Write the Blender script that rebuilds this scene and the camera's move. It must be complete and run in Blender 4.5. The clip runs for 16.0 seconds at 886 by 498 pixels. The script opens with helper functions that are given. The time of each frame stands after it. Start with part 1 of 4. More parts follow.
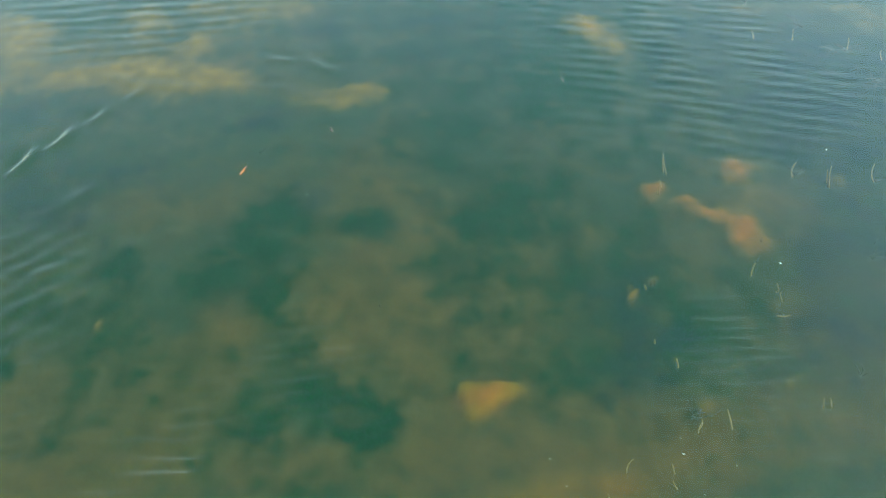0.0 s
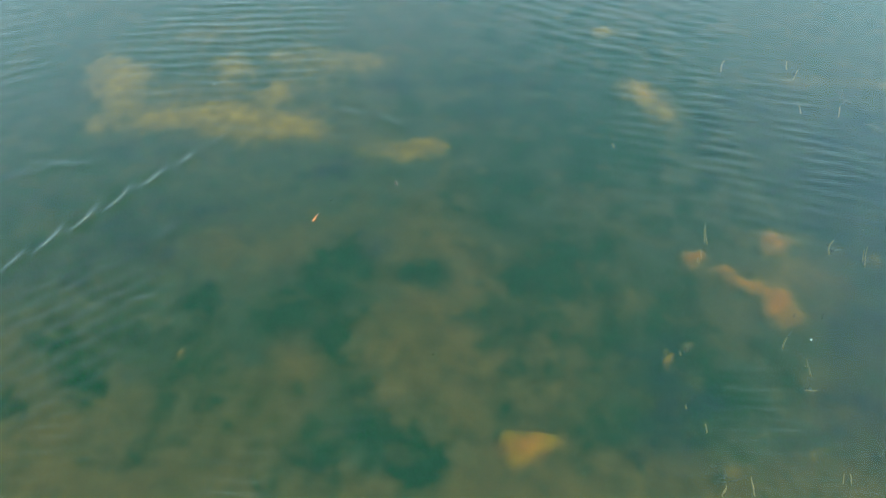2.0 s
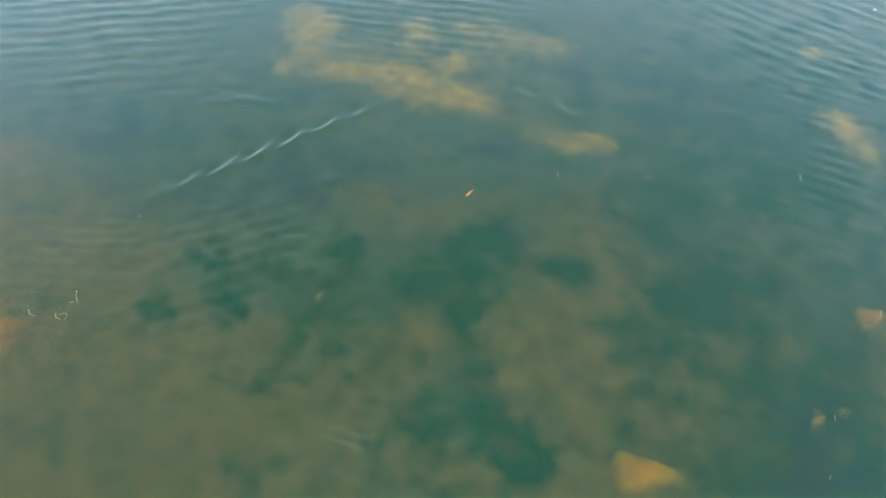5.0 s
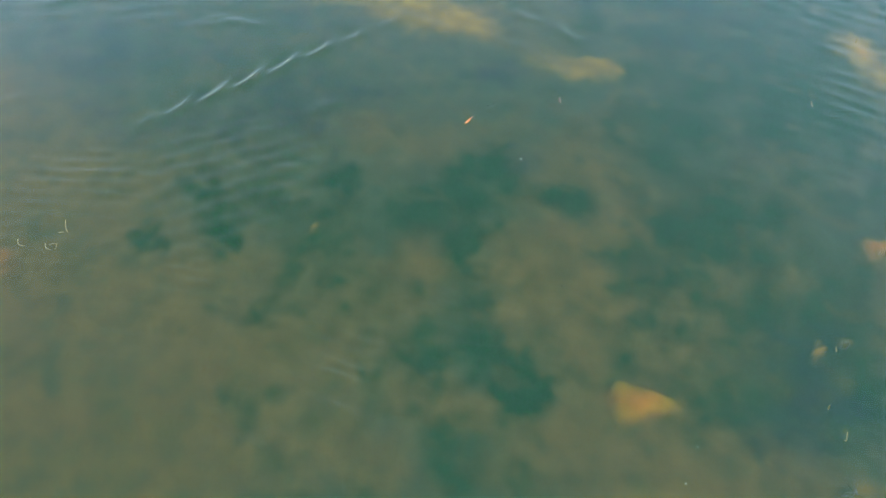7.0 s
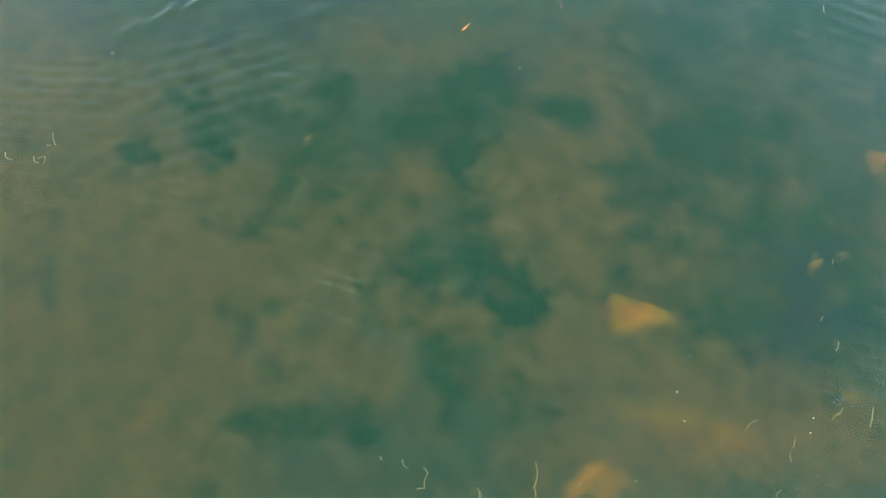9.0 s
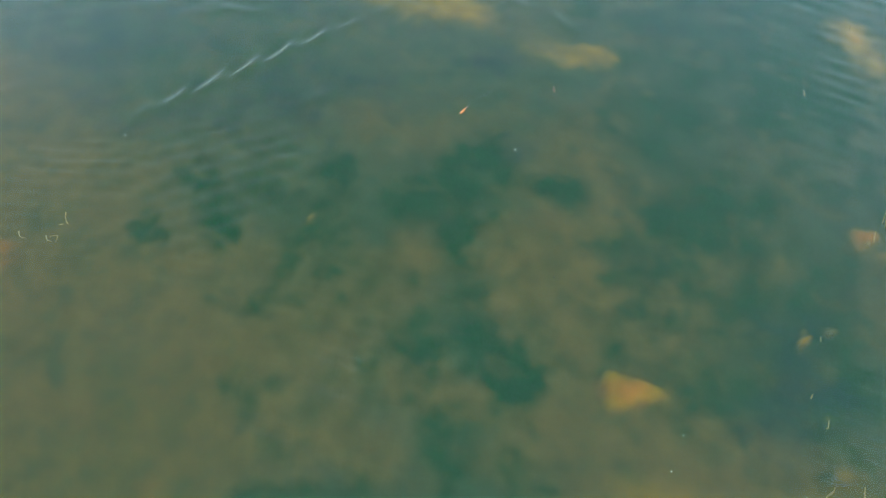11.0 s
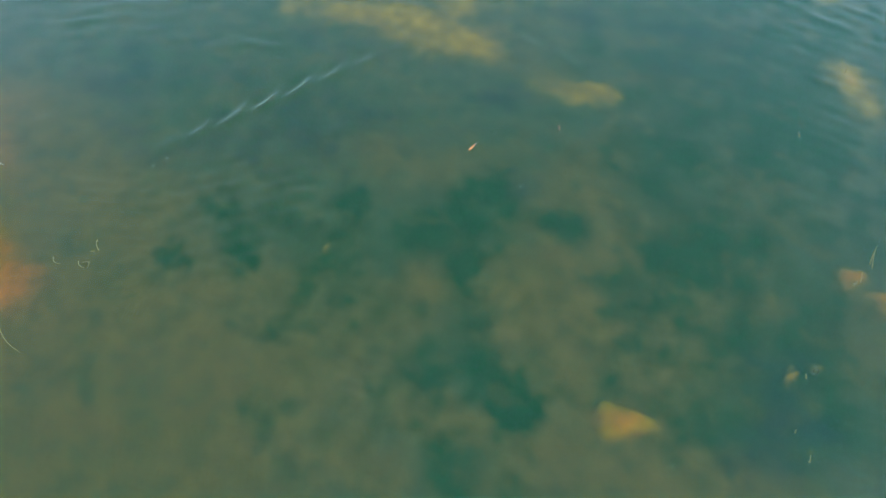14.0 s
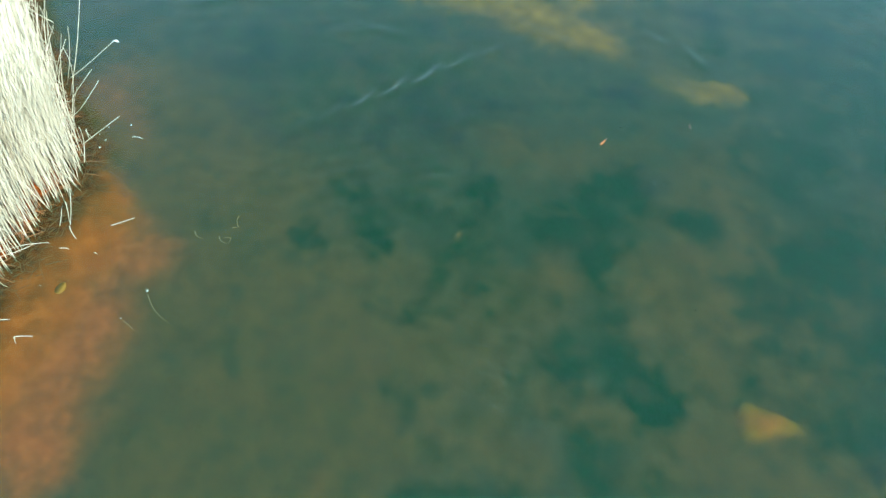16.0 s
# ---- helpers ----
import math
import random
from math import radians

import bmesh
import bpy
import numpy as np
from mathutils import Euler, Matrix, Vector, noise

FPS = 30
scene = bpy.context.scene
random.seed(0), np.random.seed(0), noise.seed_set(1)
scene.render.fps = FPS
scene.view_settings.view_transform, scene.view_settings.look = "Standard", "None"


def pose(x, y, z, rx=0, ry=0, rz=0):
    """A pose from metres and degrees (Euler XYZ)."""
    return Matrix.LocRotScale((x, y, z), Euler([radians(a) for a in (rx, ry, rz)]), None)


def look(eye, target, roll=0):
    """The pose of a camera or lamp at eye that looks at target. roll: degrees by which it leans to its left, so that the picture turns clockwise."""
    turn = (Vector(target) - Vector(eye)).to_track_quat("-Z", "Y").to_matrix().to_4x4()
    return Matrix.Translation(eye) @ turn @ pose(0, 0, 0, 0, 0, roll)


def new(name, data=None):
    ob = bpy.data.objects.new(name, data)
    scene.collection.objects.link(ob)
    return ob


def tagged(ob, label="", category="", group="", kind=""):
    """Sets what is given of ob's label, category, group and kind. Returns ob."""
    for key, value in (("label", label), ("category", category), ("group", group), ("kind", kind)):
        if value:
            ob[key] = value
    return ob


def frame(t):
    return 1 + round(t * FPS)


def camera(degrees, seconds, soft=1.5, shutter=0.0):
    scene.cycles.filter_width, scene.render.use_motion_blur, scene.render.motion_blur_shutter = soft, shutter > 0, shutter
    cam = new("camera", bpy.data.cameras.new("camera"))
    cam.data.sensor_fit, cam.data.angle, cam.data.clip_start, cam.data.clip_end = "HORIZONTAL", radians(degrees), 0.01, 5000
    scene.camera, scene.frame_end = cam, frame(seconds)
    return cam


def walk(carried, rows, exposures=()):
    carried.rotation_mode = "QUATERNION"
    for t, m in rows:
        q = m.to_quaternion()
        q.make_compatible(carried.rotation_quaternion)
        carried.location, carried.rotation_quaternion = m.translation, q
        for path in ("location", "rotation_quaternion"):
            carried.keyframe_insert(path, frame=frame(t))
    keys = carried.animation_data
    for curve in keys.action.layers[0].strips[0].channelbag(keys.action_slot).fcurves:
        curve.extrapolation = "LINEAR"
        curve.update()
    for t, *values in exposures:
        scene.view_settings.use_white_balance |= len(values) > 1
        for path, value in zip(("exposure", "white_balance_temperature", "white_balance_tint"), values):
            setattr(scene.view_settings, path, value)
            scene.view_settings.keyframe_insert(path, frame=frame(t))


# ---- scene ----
cam = camera(65.3, 16.0)
PATH = [
    (0.0, pose(0.000, 0.000, 5.500, 40.59, -0.21, 0.25)),
    (0.5, pose(-0.041, -0.090, 5.968, 42.37, -0.28, 0.14)),
    (1.0, pose(-0.072, -0.141, 6.229, 42.58, -0.25, 0.16)),
    (1.5, pose(-0.097, -0.166, 6.265, 42.43, -0.22, 0.58)),
    (2.0, pose(-0.153, -0.151, 6.260, 42.21, -0.14, 5.17)),
    (2.5, pose(-0.230, -0.120, 6.258, 41.89, -0.09, 11.86)),
    (3.0, pose(-0.302, -0.100, 6.229, 41.66, -0.12, 18.43)),
    (3.5, pose(-0.346, -0.100, 6.231, 41.26, -0.01, 21.29)),
    (6.0, pose(-0.370, -0.065, 6.000, 40.96, 0.05, 21.01)),
    (6.5, pose(-0.377, -0.033, 5.957, 37.86, 0.05, 21.12)),
    (7.0, pose(-0.368, -0.010, 5.941, 35.70, 0.04, 21.17)),
    (7.5, pose(-0.369, 0.005, 5.920, 33.24, 0.04, 21.10)),
    (8.0, pose(-0.364, 0.012, 5.888, 30.56, 0.03, 21.11)),
    (8.5, pose(-0.351, 0.007, 5.861, 28.28, 0.04, 21.14)),
    (9.0, pose(-0.343, 0.006, 5.854, 28.85, 0.05, 21.01)),
    (9.5, pose(-0.327, 0.047, 5.883, 31.66, 0.01, 21.08)),
    (12.0, pose(-0.386, 0.098, 6.457, 33.57, -0.01, 20.97)),
    (12.5, pose(-0.347, 0.104, 6.603, 33.60, -0.02, 21.00)),
    (13.0, pose(-0.344, 0.118, 6.662, 33.46, -0.01, 20.83)),
    (13.5, pose(-0.342, 0.132, 6.675, 33.50, -0.03, 20.93)),
    (14.0, pose(-0.361, 0.128, 6.719, 33.70, 0.04, 22.33)),
    (14.5, pose(-0.391, 0.129, 6.732, 33.53, 0.09, 25.03)),
    (15.0, pose(-0.474, 0.069, 6.729, 33.49, 0.11, 25.71)),
    (15.5, pose(-0.775, -0.098, 6.709, 33.51, 0.12, 25.74)),
    (16.0, pose(-1.531, -0.478, 6.725, 33.30, 0.16, 25.79)),
]
EXPO = 2.64
SKY, SUN = 0.15, 2.0
# seconds, stops, kelvin and tint by which the picture's grade drifts
GRADE = [(0.0, 0.0, 6850, 2), (3.5, 0.04, 6600, 3), (6.0, 0.2, 6600, 18), (9.0, 0.15, 7000, 13), (12.0, 0.07, 6800, 12), (14.5, 0.02, 6250, 0), (16.0, -0.08, 6050, -3)]
# heading, wavelength, height, middle and reach of each patch of ripples
TRAINS = [
    (3, 0.14, 0.0190, -2.3, 1.7, 1.4), (60, 0.16, 0.0102, -4.5, 3.9, 1.4), (18, 0.13, 0.0130, -1.2, 3.0, 1.1), (6, 0.12, 0.0140, 2.7, 2.5, 1.6),
    (-37, 0.26, 0.0056, 1.5, 11.6, 3.2), (15, 0.24, 0.0065, -4.5, 10.0, 2.4), (47, 0.24, 0.0060, -9.2, 7.8, 3.0), (22, 0.13, 0.0100, -4.0, 2.2, 1.2),
    (-24, 0.20, 0.0058, 3.8, 7.4, 2.4), (-7, 0.22, 0.0036, 3.0, 9.1, 3.0), (30, 0.15, 0.0065, -6.0, 3.0, 1.3),
]
MURKINESS, MURK, WATER_TINT = 0.48, (0.0024, 0.0165, 0.0074), (0.90, 0.98, 0.92)
SILT_A, SILT_B, SILT_C = (0.023, 0.0335, 0.0165), (0.033, 0.0345, 0.0175), (0.052, 0.042, 0.021)
MUD_A, MUD_B, MUD_R = (0.066, 0.0405, 0.0085), (0.083, 0.0485, 0.0105), (0.088, 0.042, 0.014)
WEED_A, WEED_B = (0.000, 0.0150, 0.0055), (0.001, 0.0225, 0.0085)
SAND_A, SAND_B = (0.170, 0.086, 0.002), (0.22, 0.113, 0.004)
OCHRE_A, OCHRE_B = (0.25, 0.058, 0.007), (0.35, 0.092, 0.014)
LITTER_A, LITTER_B = (0.045, 0.011, 0.003), (0.15, 0.040, 0.007)
# Dark blue bed tone, with the sky's blue reflection put into the colour
DARK_SKY_A, DARK_SKY_B = (0.003, 0.0110, 0.020), (0.010, 0.017, 0.026)
walk(cam, PATH, exposures=[(t, EXPO + stops, kelvin, tint) for t, stops, kelvin, tint in GRADE])

# ---- world and sun ----
SUN_AZ, SUN_EL = 109.7, 48.3
world = bpy.data.worlds.new("sky")
scene.world = world
world.use_nodes = True
wn = world.node_tree.nodes
sky = wn.new("ShaderNodeTexSky")
sky.sky_type = "NISHITA"
sky.sun_disc = False
sky.sun_elevation = radians(SUN_EL)
sky.sun_rotation = radians(SUN_AZ)
sky.air_density, sky.dust_density, sky.ozone_density = 1.8, 0.6, 1.0
wn["Background"].inputs["Strength"].default_value = SKY
world.node_tree.links.new(sky.outputs[0], wn["Background"].inputs["Color"])

sun_data = bpy.data.lights.new("sun", "SUN")
sun_data.energy, sun_data.angle, sun_data.color = SUN, radians(0.5), (1.0, 0.94, 0.84)
to_sun = Vector((math.sin(radians(SUN_AZ)) * math.cos(radians(SUN_EL)), math.cos(radians(SUN_AZ)) * math.cos(radians(SUN_EL)), math.sin(radians(SUN_EL))))
sun = new("sun", sun_data)
sun.matrix_world = look(to_sun * 60, (0, 0, 0))


# ---- materials ----
class Nodes:
    """A short hand for node materials."""

    def __init__(self, name):
        self.mat = bpy.data.materials.new(name)
        self.mat.use_nodes = True
        self.tree = self.mat.node_tree
        self.bsdf = self.tree.nodes["Principled BSDF"]
        self.out = self.tree.nodes["Material Output"]

    def add(self, kind, **settings):
        node = self.tree.nodes.new("ShaderNode" + kind)
        for key, value in settings.items():
            node.inputs[key.replace("_", " ")].default_value = value
        return node

    def link(self, a, b):
        self.tree.links.new(a, b)

    def noise(self, scale, detail=4.0, rough=0.55, vector=None, warp=0.0):
        node = self.add("TexNoise", Scale=scale, Detail=detail, Roughness=rough, Distortion=warp)
        self.link(vector or self.coords(), node.inputs["Vector"])
        return node.outputs["Fac"]

    def coords(self):
        if not hasattr(self, "place"):
            self.place = self.add("NewGeometry").outputs["Position"]
        return self.place

    def mapped(self, scale, turn=0.0):
        node = self.add("Mapping")
        node.inputs["Scale"].default_value = scale
        node.inputs["Rotation"].default_value = (0, 0, radians(turn))
        self.link(self.coords(), node.inputs["Vector"])
        return node.outputs[0]

    def ramp(self, fac, low, high):
        node = self.add("MapRange")
        node.interpolation_type = "SMOOTHSTEP"
        self.link(fac, node.inputs["Value"])
        node.inputs["From Min"].default_value, node.inputs["From Max"].default_value = low, high
        return node.outputs[0]

    def math(self, what, a, b):
        node = self.add("Math")
        node.operation = what
        for k, v in ((0, a), (1, b)):
            if isinstance(v, (int, float)):
                node.inputs[k].default_value = v
            else:
                self.link(v, node.inputs[k])
        return node.outputs[0]

    def mix(self, fac, a, b):
        node = self.add("Mix")
        node.data_type = "RGBA"
        for k, v in ((0, fac), (6, a), (7, b)):
            if isinstance(v, (int, float)):
                node.inputs[k].default_value = v
            elif isinstance(v, tuple):
                node.inputs[k].default_value = (*v, 1)
            else:
                self.link(v, node.inputs[k])
        return node.outputs[2]

    def attribute(self, name):
        node = self.add("Attribute")
        node.attribute_name = name
        return node.outputs["Fac"]

    def bump(self, height, distance, strength=1.0):
        node = self.add("Bump")
        node.inputs["Strength"].default_value, node.inputs["Distance"].default_value = strength, distance
        self.link(height, node.inputs["Height"])
        return node.outputs[0]


def bed_material():
    n = Nodes("pond_bed_silt")
    fine, mid, clump, wide = n.noise(10.0, 6, 0.6), n.noise(1.9, 3, 0.5, warp=0.25), n.noise(4.2, 2.5, 0.5, warp=0.25), n.noise(0.45, 3)

    def edged(name, low, high, uneven=0.6):
        """A cover's amount, broken up along its edge by mottles of two sizes."""
        rough = n.math("ADD", n.math("MULTIPLY", n.math("SUBTRACT", mid, 0.5), uneven), n.math("MULTIPLY", n.math("SUBTRACT", clump, 0.5), uneven * 0.6))
        rough = n.math("ADD", rough, n.math("MULTIPLY", n.math("SUBTRACT", fine, 0.5), uneven * 0.25))
        amount = n.attribute(name)
        held = n.math("MULTIPLY", rough, n.ramp(amount, 0.0, 0.3))
        return n.ramp(n.math("ADD", amount, held), low, high)

    colour = n.mix(n.ramp(wide, 0.3, 0.7), SILT_A, SILT_B)
    colour = n.mix(n.math("MULTIPLY", n.ramp(clump, 0.42, 0.75), 0.5), colour, SILT_C)
    colour = n.mix(n.math("MULTIPLY", n.ramp(mid, 0.5, 0.7), 0.35), colour, WEED_B)
    colour = n.mix(n.math("MULTIPLY", edged("mud", 0.02, 0.85, 1.0), 0.95), colour, n.mix(n.math("MULTIPLY", n.ramp(clump, 0.5, 0.75), 0.45), n.mix(fine, MUD_A, MUD_B), SILT_A))
    colour = n.mix(n.math("MULTIPLY", edged("weed", 0.06, 0.95, 1.5), 0.95), colour, n.mix(clump, WEED_A, WEED_B))
    colour = n.mix(n.math("MULTIPLY", n.ramp(n.noise(1.1, 3, 0.55, warp=0.15), 0.5, 0.72), 0.18), colour, WEED_B)
    colour = n.mix(n.math("MULTIPLY", n.ramp(n.noise(0.8, 3, 0.55, warp=0.15), 0.52, 0.75), 0.22), colour, MUD_R)
    colour = n.mix(n.math("MULTIPLY", n.ramp(n.noise(2.7, 3, 0.55, warp=0.4), 0.5, 0.68), 0.2), colour, WEED_B)
    colour = n.mix(n.math("MULTIPLY", n.ramp(n.noise(2.1, 3, 0.55, n.mapped((1, 1.3, 1), 40), 0.4), 0.51, 0.68), 0.24), colour, MUD_B)
    # Bluish dark bed spots; the broad ones paint in sky reflection and dimness
    colour = n.mix(n.math("MULTIPLY", edged("dark_sky_tint", 0.05, 1.0, 1.0), 0.85), colour, n.mix(clump, DARK_SKY_A, DARK_SKY_B))
    colour = n.mix(n.math("MULTIPLY", edged("sand", 0.02, 1.2, 0.55), 0.95), colour, n.mix(n.ramp(clump, 0.3, 0.7), SAND_A, SAND_B))
    colour = n.mix(n.math("MULTIPLY", edged("ochre", 0.02, 1.15, 0.7), 0.95), colour, n.mix(n.ramp(n.noise(5.0, 6, 0.7), 0.35, 0.7), OCHRE_A, OCHRE_B))
    colour = n.mix(edged("litter", 0.2, 0.8, 0.8), colour, n.mix(n.ramp(n.noise(14.0, 5, 0.7), 0.35, 0.65), LITTER_A, LITTER_B))
    grain = n.add("Mix")
    grain.data_type, grain.blend_type = "RGBA", "MULTIPLY"
    grain.inputs[0].default_value = 1.0
    n.link(colour, grain.inputs[6])
    n.link(n.mix(n.ramp(n.noise(4.5, 4, 0.6), 0.3, 0.7), (0.86, 0.88, 0.9), (1.12, 1.1, 1.08)), grain.inputs[7])
    n.link(grain.outputs[2], n.bsdf.inputs["Base Color"])
    n.bsdf.inputs["Roughness"].default_value = 0.95
    n.bsdf.inputs["Specular IOR Level"].default_value = 0.0
    n.link(n.bump(n.math("ADD", mid, n.math("MULTIPLY", fine, 0.3)), 0.02), n.bsdf.inputs["Normal"])
    return n.mat


def water_material():
    n = Nodes("pond_water")
    n.tree.nodes.remove(n.bsdf)
    height = n.math("MULTIPLY", n.noise(1.0, 3, 0.5, n.mapped((0.6, 2.4, 1), -4), 0.5), 0.006)
    breeze = n.noise(0.9, 2)

    def train(heading, length, rise, x, y, reach):
        """Short parallel ripples of one heading, in a patch of breeze round (x, y)."""
        bands = n.add("TexWave", Scale=0.314 / length, Distortion=3.2, Detail=2.0, Detail_Scale=1.3)
        bands.bands_direction = "Y"
        n.link(n.mapped((0.55, 1, 1), -heading), bands.inputs["Vector"])
        streaks = n.noise(1.0, 1.5, 0.5, n.mapped((0.25 / length, 0.8 / length, 1), -heading))
        off = n.add("VectorMath")
        off.operation = "DISTANCE"
        off.inputs[1].default_value = (x, y, 0)
        n.link(n.coords(), off.inputs[0])
        wobble = n.math("ADD", off.outputs["Value"], n.math("MULTIPLY", n.math("SUBTRACT", breeze, 0.5), reach * 1.1))
        gust = n.math("SUBTRACT", 1.0, n.ramp(wobble, reach * 0.35, reach * 1.15))
        crests = n.math("MULTIPLY", bands.outputs["Fac"], n.math("ADD", n.math("MULTIPLY", n.ramp(streaks, 0.35, 0.65), 0.5), 0.5))
        return n.math("MULTIPLY", crests, n.math("MULTIPLY", gust, rise))

    for settings in TRAINS:
        height = n.math("ADD", height, train(*settings))
    normal = n.bump(height, 1.0)
    clear = n.add("BsdfTransparent", Color=(*WATER_TINT, 1))
    murk = n.add("BsdfDiffuse", Color=(*MURK, 1))
    gloss = n.add("BsdfGlossy", Roughness=0.07)
    gloss.distribution = "BECKMANN"
    n.link(normal, gloss.inputs["Normal"])
    n.link(normal, murk.inputs["Normal"])
    slant = n.add("LayerWeight", Blend=0.5)
    n.link(normal, slant.inputs["Normal"])
    sheen = n.math("ADD", n.math("MULTIPLY", n.math("POWER", slant.outputs["Facing"], 2.8), 0.37), 0.012)
    body, whole = n.add("MixShader"), n.add("MixShader")
    body.inputs[0].default_value = MURKINESS
    n.link(clear.outputs[0], body.inputs[1])
    n.link(murk.outputs[0], body.inputs[2])
    n.link(sheen, whole.inputs[0])
    n.link(body.outputs[0], whole.inputs[1])
    n.link(gloss.outputs[0], whole.inputs[2])
    n.link(whole.outputs[0], n.out.inputs["Surface"])
    return n.mat


def plant_material(name, light, dark, rough=0.7, grain=40.0):
    n = Nodes(name)
    pick = n.add("ObjectInfo").outputs["Random"]
    isle = n.add("NewGeometry").outputs["Random Per Island"]
    streak = n.noise(grain, 4)
    tone = n.math("ADD", n.math("MULTIPLY", n.math("ADD", pick, isle), 0.3), n.math("MULTIPLY", streak, 0.5))
    n.link(n.mix(n.ramp(tone, 0.2, 0.9), light, dark), n.bsdf.inputs["Base Color"])
    n.bsdf.inputs["Roughness"].default_value = rough
    n.link(n.bump(streak, 0.002), n.bsdf.inputs["Normal"])
    return n.mat


BED = bed_material()
WATER = water_material()
REED = plant_material("dry_reed_straw", (0.37, 0.345, 0.265), (0.32, 0.29, 0.215))
STEM = plant_material("sunken_straw", (0.36, 0.20, 0.065), (0.20, 0.11, 0.035))
LITTER_STRAW = plant_material("rusty_reed_litter", (0.22, 0.085, 0.02), (0.05, 0.018, 0.006))
DARK_TWIG = plant_material("wet_dark_twig", (0.025, 0.03, 0.02), (0.012, 0.015, 0.012))
FLUFF = plant_material("white_seed_fluff", (0.36, 0.37, 0.34), (0.25, 0.25, 0.22))
ORANGE_LEAF = plant_material("orange_fallen_leaf", (0.26, 0.075, 0.01), (0.18, 0.045, 0.006))
RED_LEAF = plant_material("dark_red_leaf", (0.16, 0.05, 0.03), (0.09, 0.03, 0.02))
YELLOW_LEAF = plant_material("yellow_sunken_leaf", (0.40, 0.17, 0.008), (0.28, 0.11, 0.006))


# ---- helpers for meshes ----
def part(name, bm, material, parent=None, label=""):
    """Links a bmesh as one mesh object, under a parent if one is given."""
    mesh = bpy.data.meshes.new(name)
    bm.to_mesh(mesh)
    bm.free()
    mesh.materials.append(material)
    for p in mesh.polygons:
        p.use_smooth = True
    ob = new(name, mesh)
    ob.parent = parent
    if label:
        tagged(ob, label)
    return ob


def tube(bm, points, radii, sides=5):
    """A tapered tube along points, closed at both ends."""
    rings = []
    for i, p in enumerate(points):
        p = Vector(p)
        way = (Vector(points[min(i + 1, len(points) - 1)]) - Vector(points[max(i - 1, 0)])).normalized()
        side = way.orthogonal().normalized()
        up = way.cross(side)
        rings.append([bm.verts.new(p + radii[i] * (math.cos(a) * side + math.sin(a) * up)) for a in (2 * math.pi * k / sides for k in range(sides))])
    for a, b in zip(rings, rings[1:]):
        for k in range(sides):
            bm.faces.new((a[k], a[(k + 1) % sides], b[(k + 1) % sides], b[k]))
    bm.faces.new(rings[0][::-1])
    bm.faces.new(rings[-1])


def blade(bm, points, width, normal=(0, 0, 1), thick=0.0012):
    """A thin, pointed leaf blade with thickness and a keel along points."""
    rows = []
    for i, p in enumerate(points):
        p = Vector(p)
        way = (Vector(points[min(i + 1, len(points) - 1)]) - Vector(points[max(i - 1, 0)])).normalized()
        side = way.cross(Vector(normal))
        side = side.normalized() if side.length > 1e-4 else way.orthogonal().normalized()
        up = side.cross(way)
        s = i / (len(points) - 1)
        w = width * 0.5 * max(0.08, math.sin(math.pi * (0.12 + 0.86 * s)) ** 0.7)
        rows.append([bm.verts.new(p + side * w + up * w * 0.25), bm.verts.new(p + up * thick), bm.verts.new(p - side * w + up * w * 0.25), bm.verts.new(p - up * thick)])
    for a, b in zip(rows, rows[1:]):
        for k in range(4):
            bm.faces.new((a[k], a[(k + 1) % 4], b[(k + 1) % 4], b[k]))
    bm.faces.new(rows[0][::-1])
    bm.faces.new(rows[-1])


# ---- pond bed ----
def spaced(low, high, step, far):
    """Grid lines: even steps from low to high, then ever wider ones out to far."""
    inner = list(np.arange(low, high + step / 2, step))
    outer, d = [], step
    while sum(outer) < far:
        d *= 1.35
        outer.append(d)
    run = np.cumsum(outer)
    return np.array(list((low - run)[::-1]) + inner + list(inner[-1] + run))


xs, ys = spaced(-12.0, 8.5, 0.06, 1500), spaced(-2.0, 15.0, 0.06, 1500)
GX, GY = np.meshgrid(xs, ys)


def ripple_field(size, seed):
    """Smooth waving of the grid's places, to make outlines uneven."""
    r = np.random.default_rng(seed)
    total = np.zeros_like(GX)
    for k in range(14):
        a, f, ph = r.uniform(0, 2 * np.pi), r.uniform(0.6, 2.2) / size, r.uniform(0, 2 * np.pi)
        total += np.sin((GX * np.cos(a) + GY * np.sin(a)) * f * 2 * np.pi + ph) / (1 + k * 0.15)
    return total / 4


WX = GX + 0.08 * ripple_field(1.3, 1) + 0.06 * ripple_field(0.5, 2) + 0.03 * ripple_field(0.22, 21)
WY = GY + 0.08 * ripple_field(1.3, 3) + 0.06 * ripple_field(0.5, 5) + 0.03 * ripple_field(0.22, 22)
SAND, MUD, WEED, OCHRE, DARK_SKY_TINT = (np.zeros_like(GX) for _ in range(5))


def patch(field, x, y, a, b, turn, amount, soft=0.26, wave=1.0):
    """Adds an uneven patch of bed cover with half-axes a and b, an edge as soft and an outline as wavy as given."""
    c, s = math.cos(radians(turn)), math.sin(radians(turn))
    px, py = GX + wave * (WX - GX) - x, GY + wave * (WY - GY) - y
    u, v = px * c + py * s, py * c - px * s
    d = np.sqrt((u / a) ** 2 + (v / b) ** 2)
    np.copyto(field, 1 - (1 - field) * (1 - amount / (1 + np.exp(np.clip((d - 1) / (soft * 0.7), -40, 40)))))


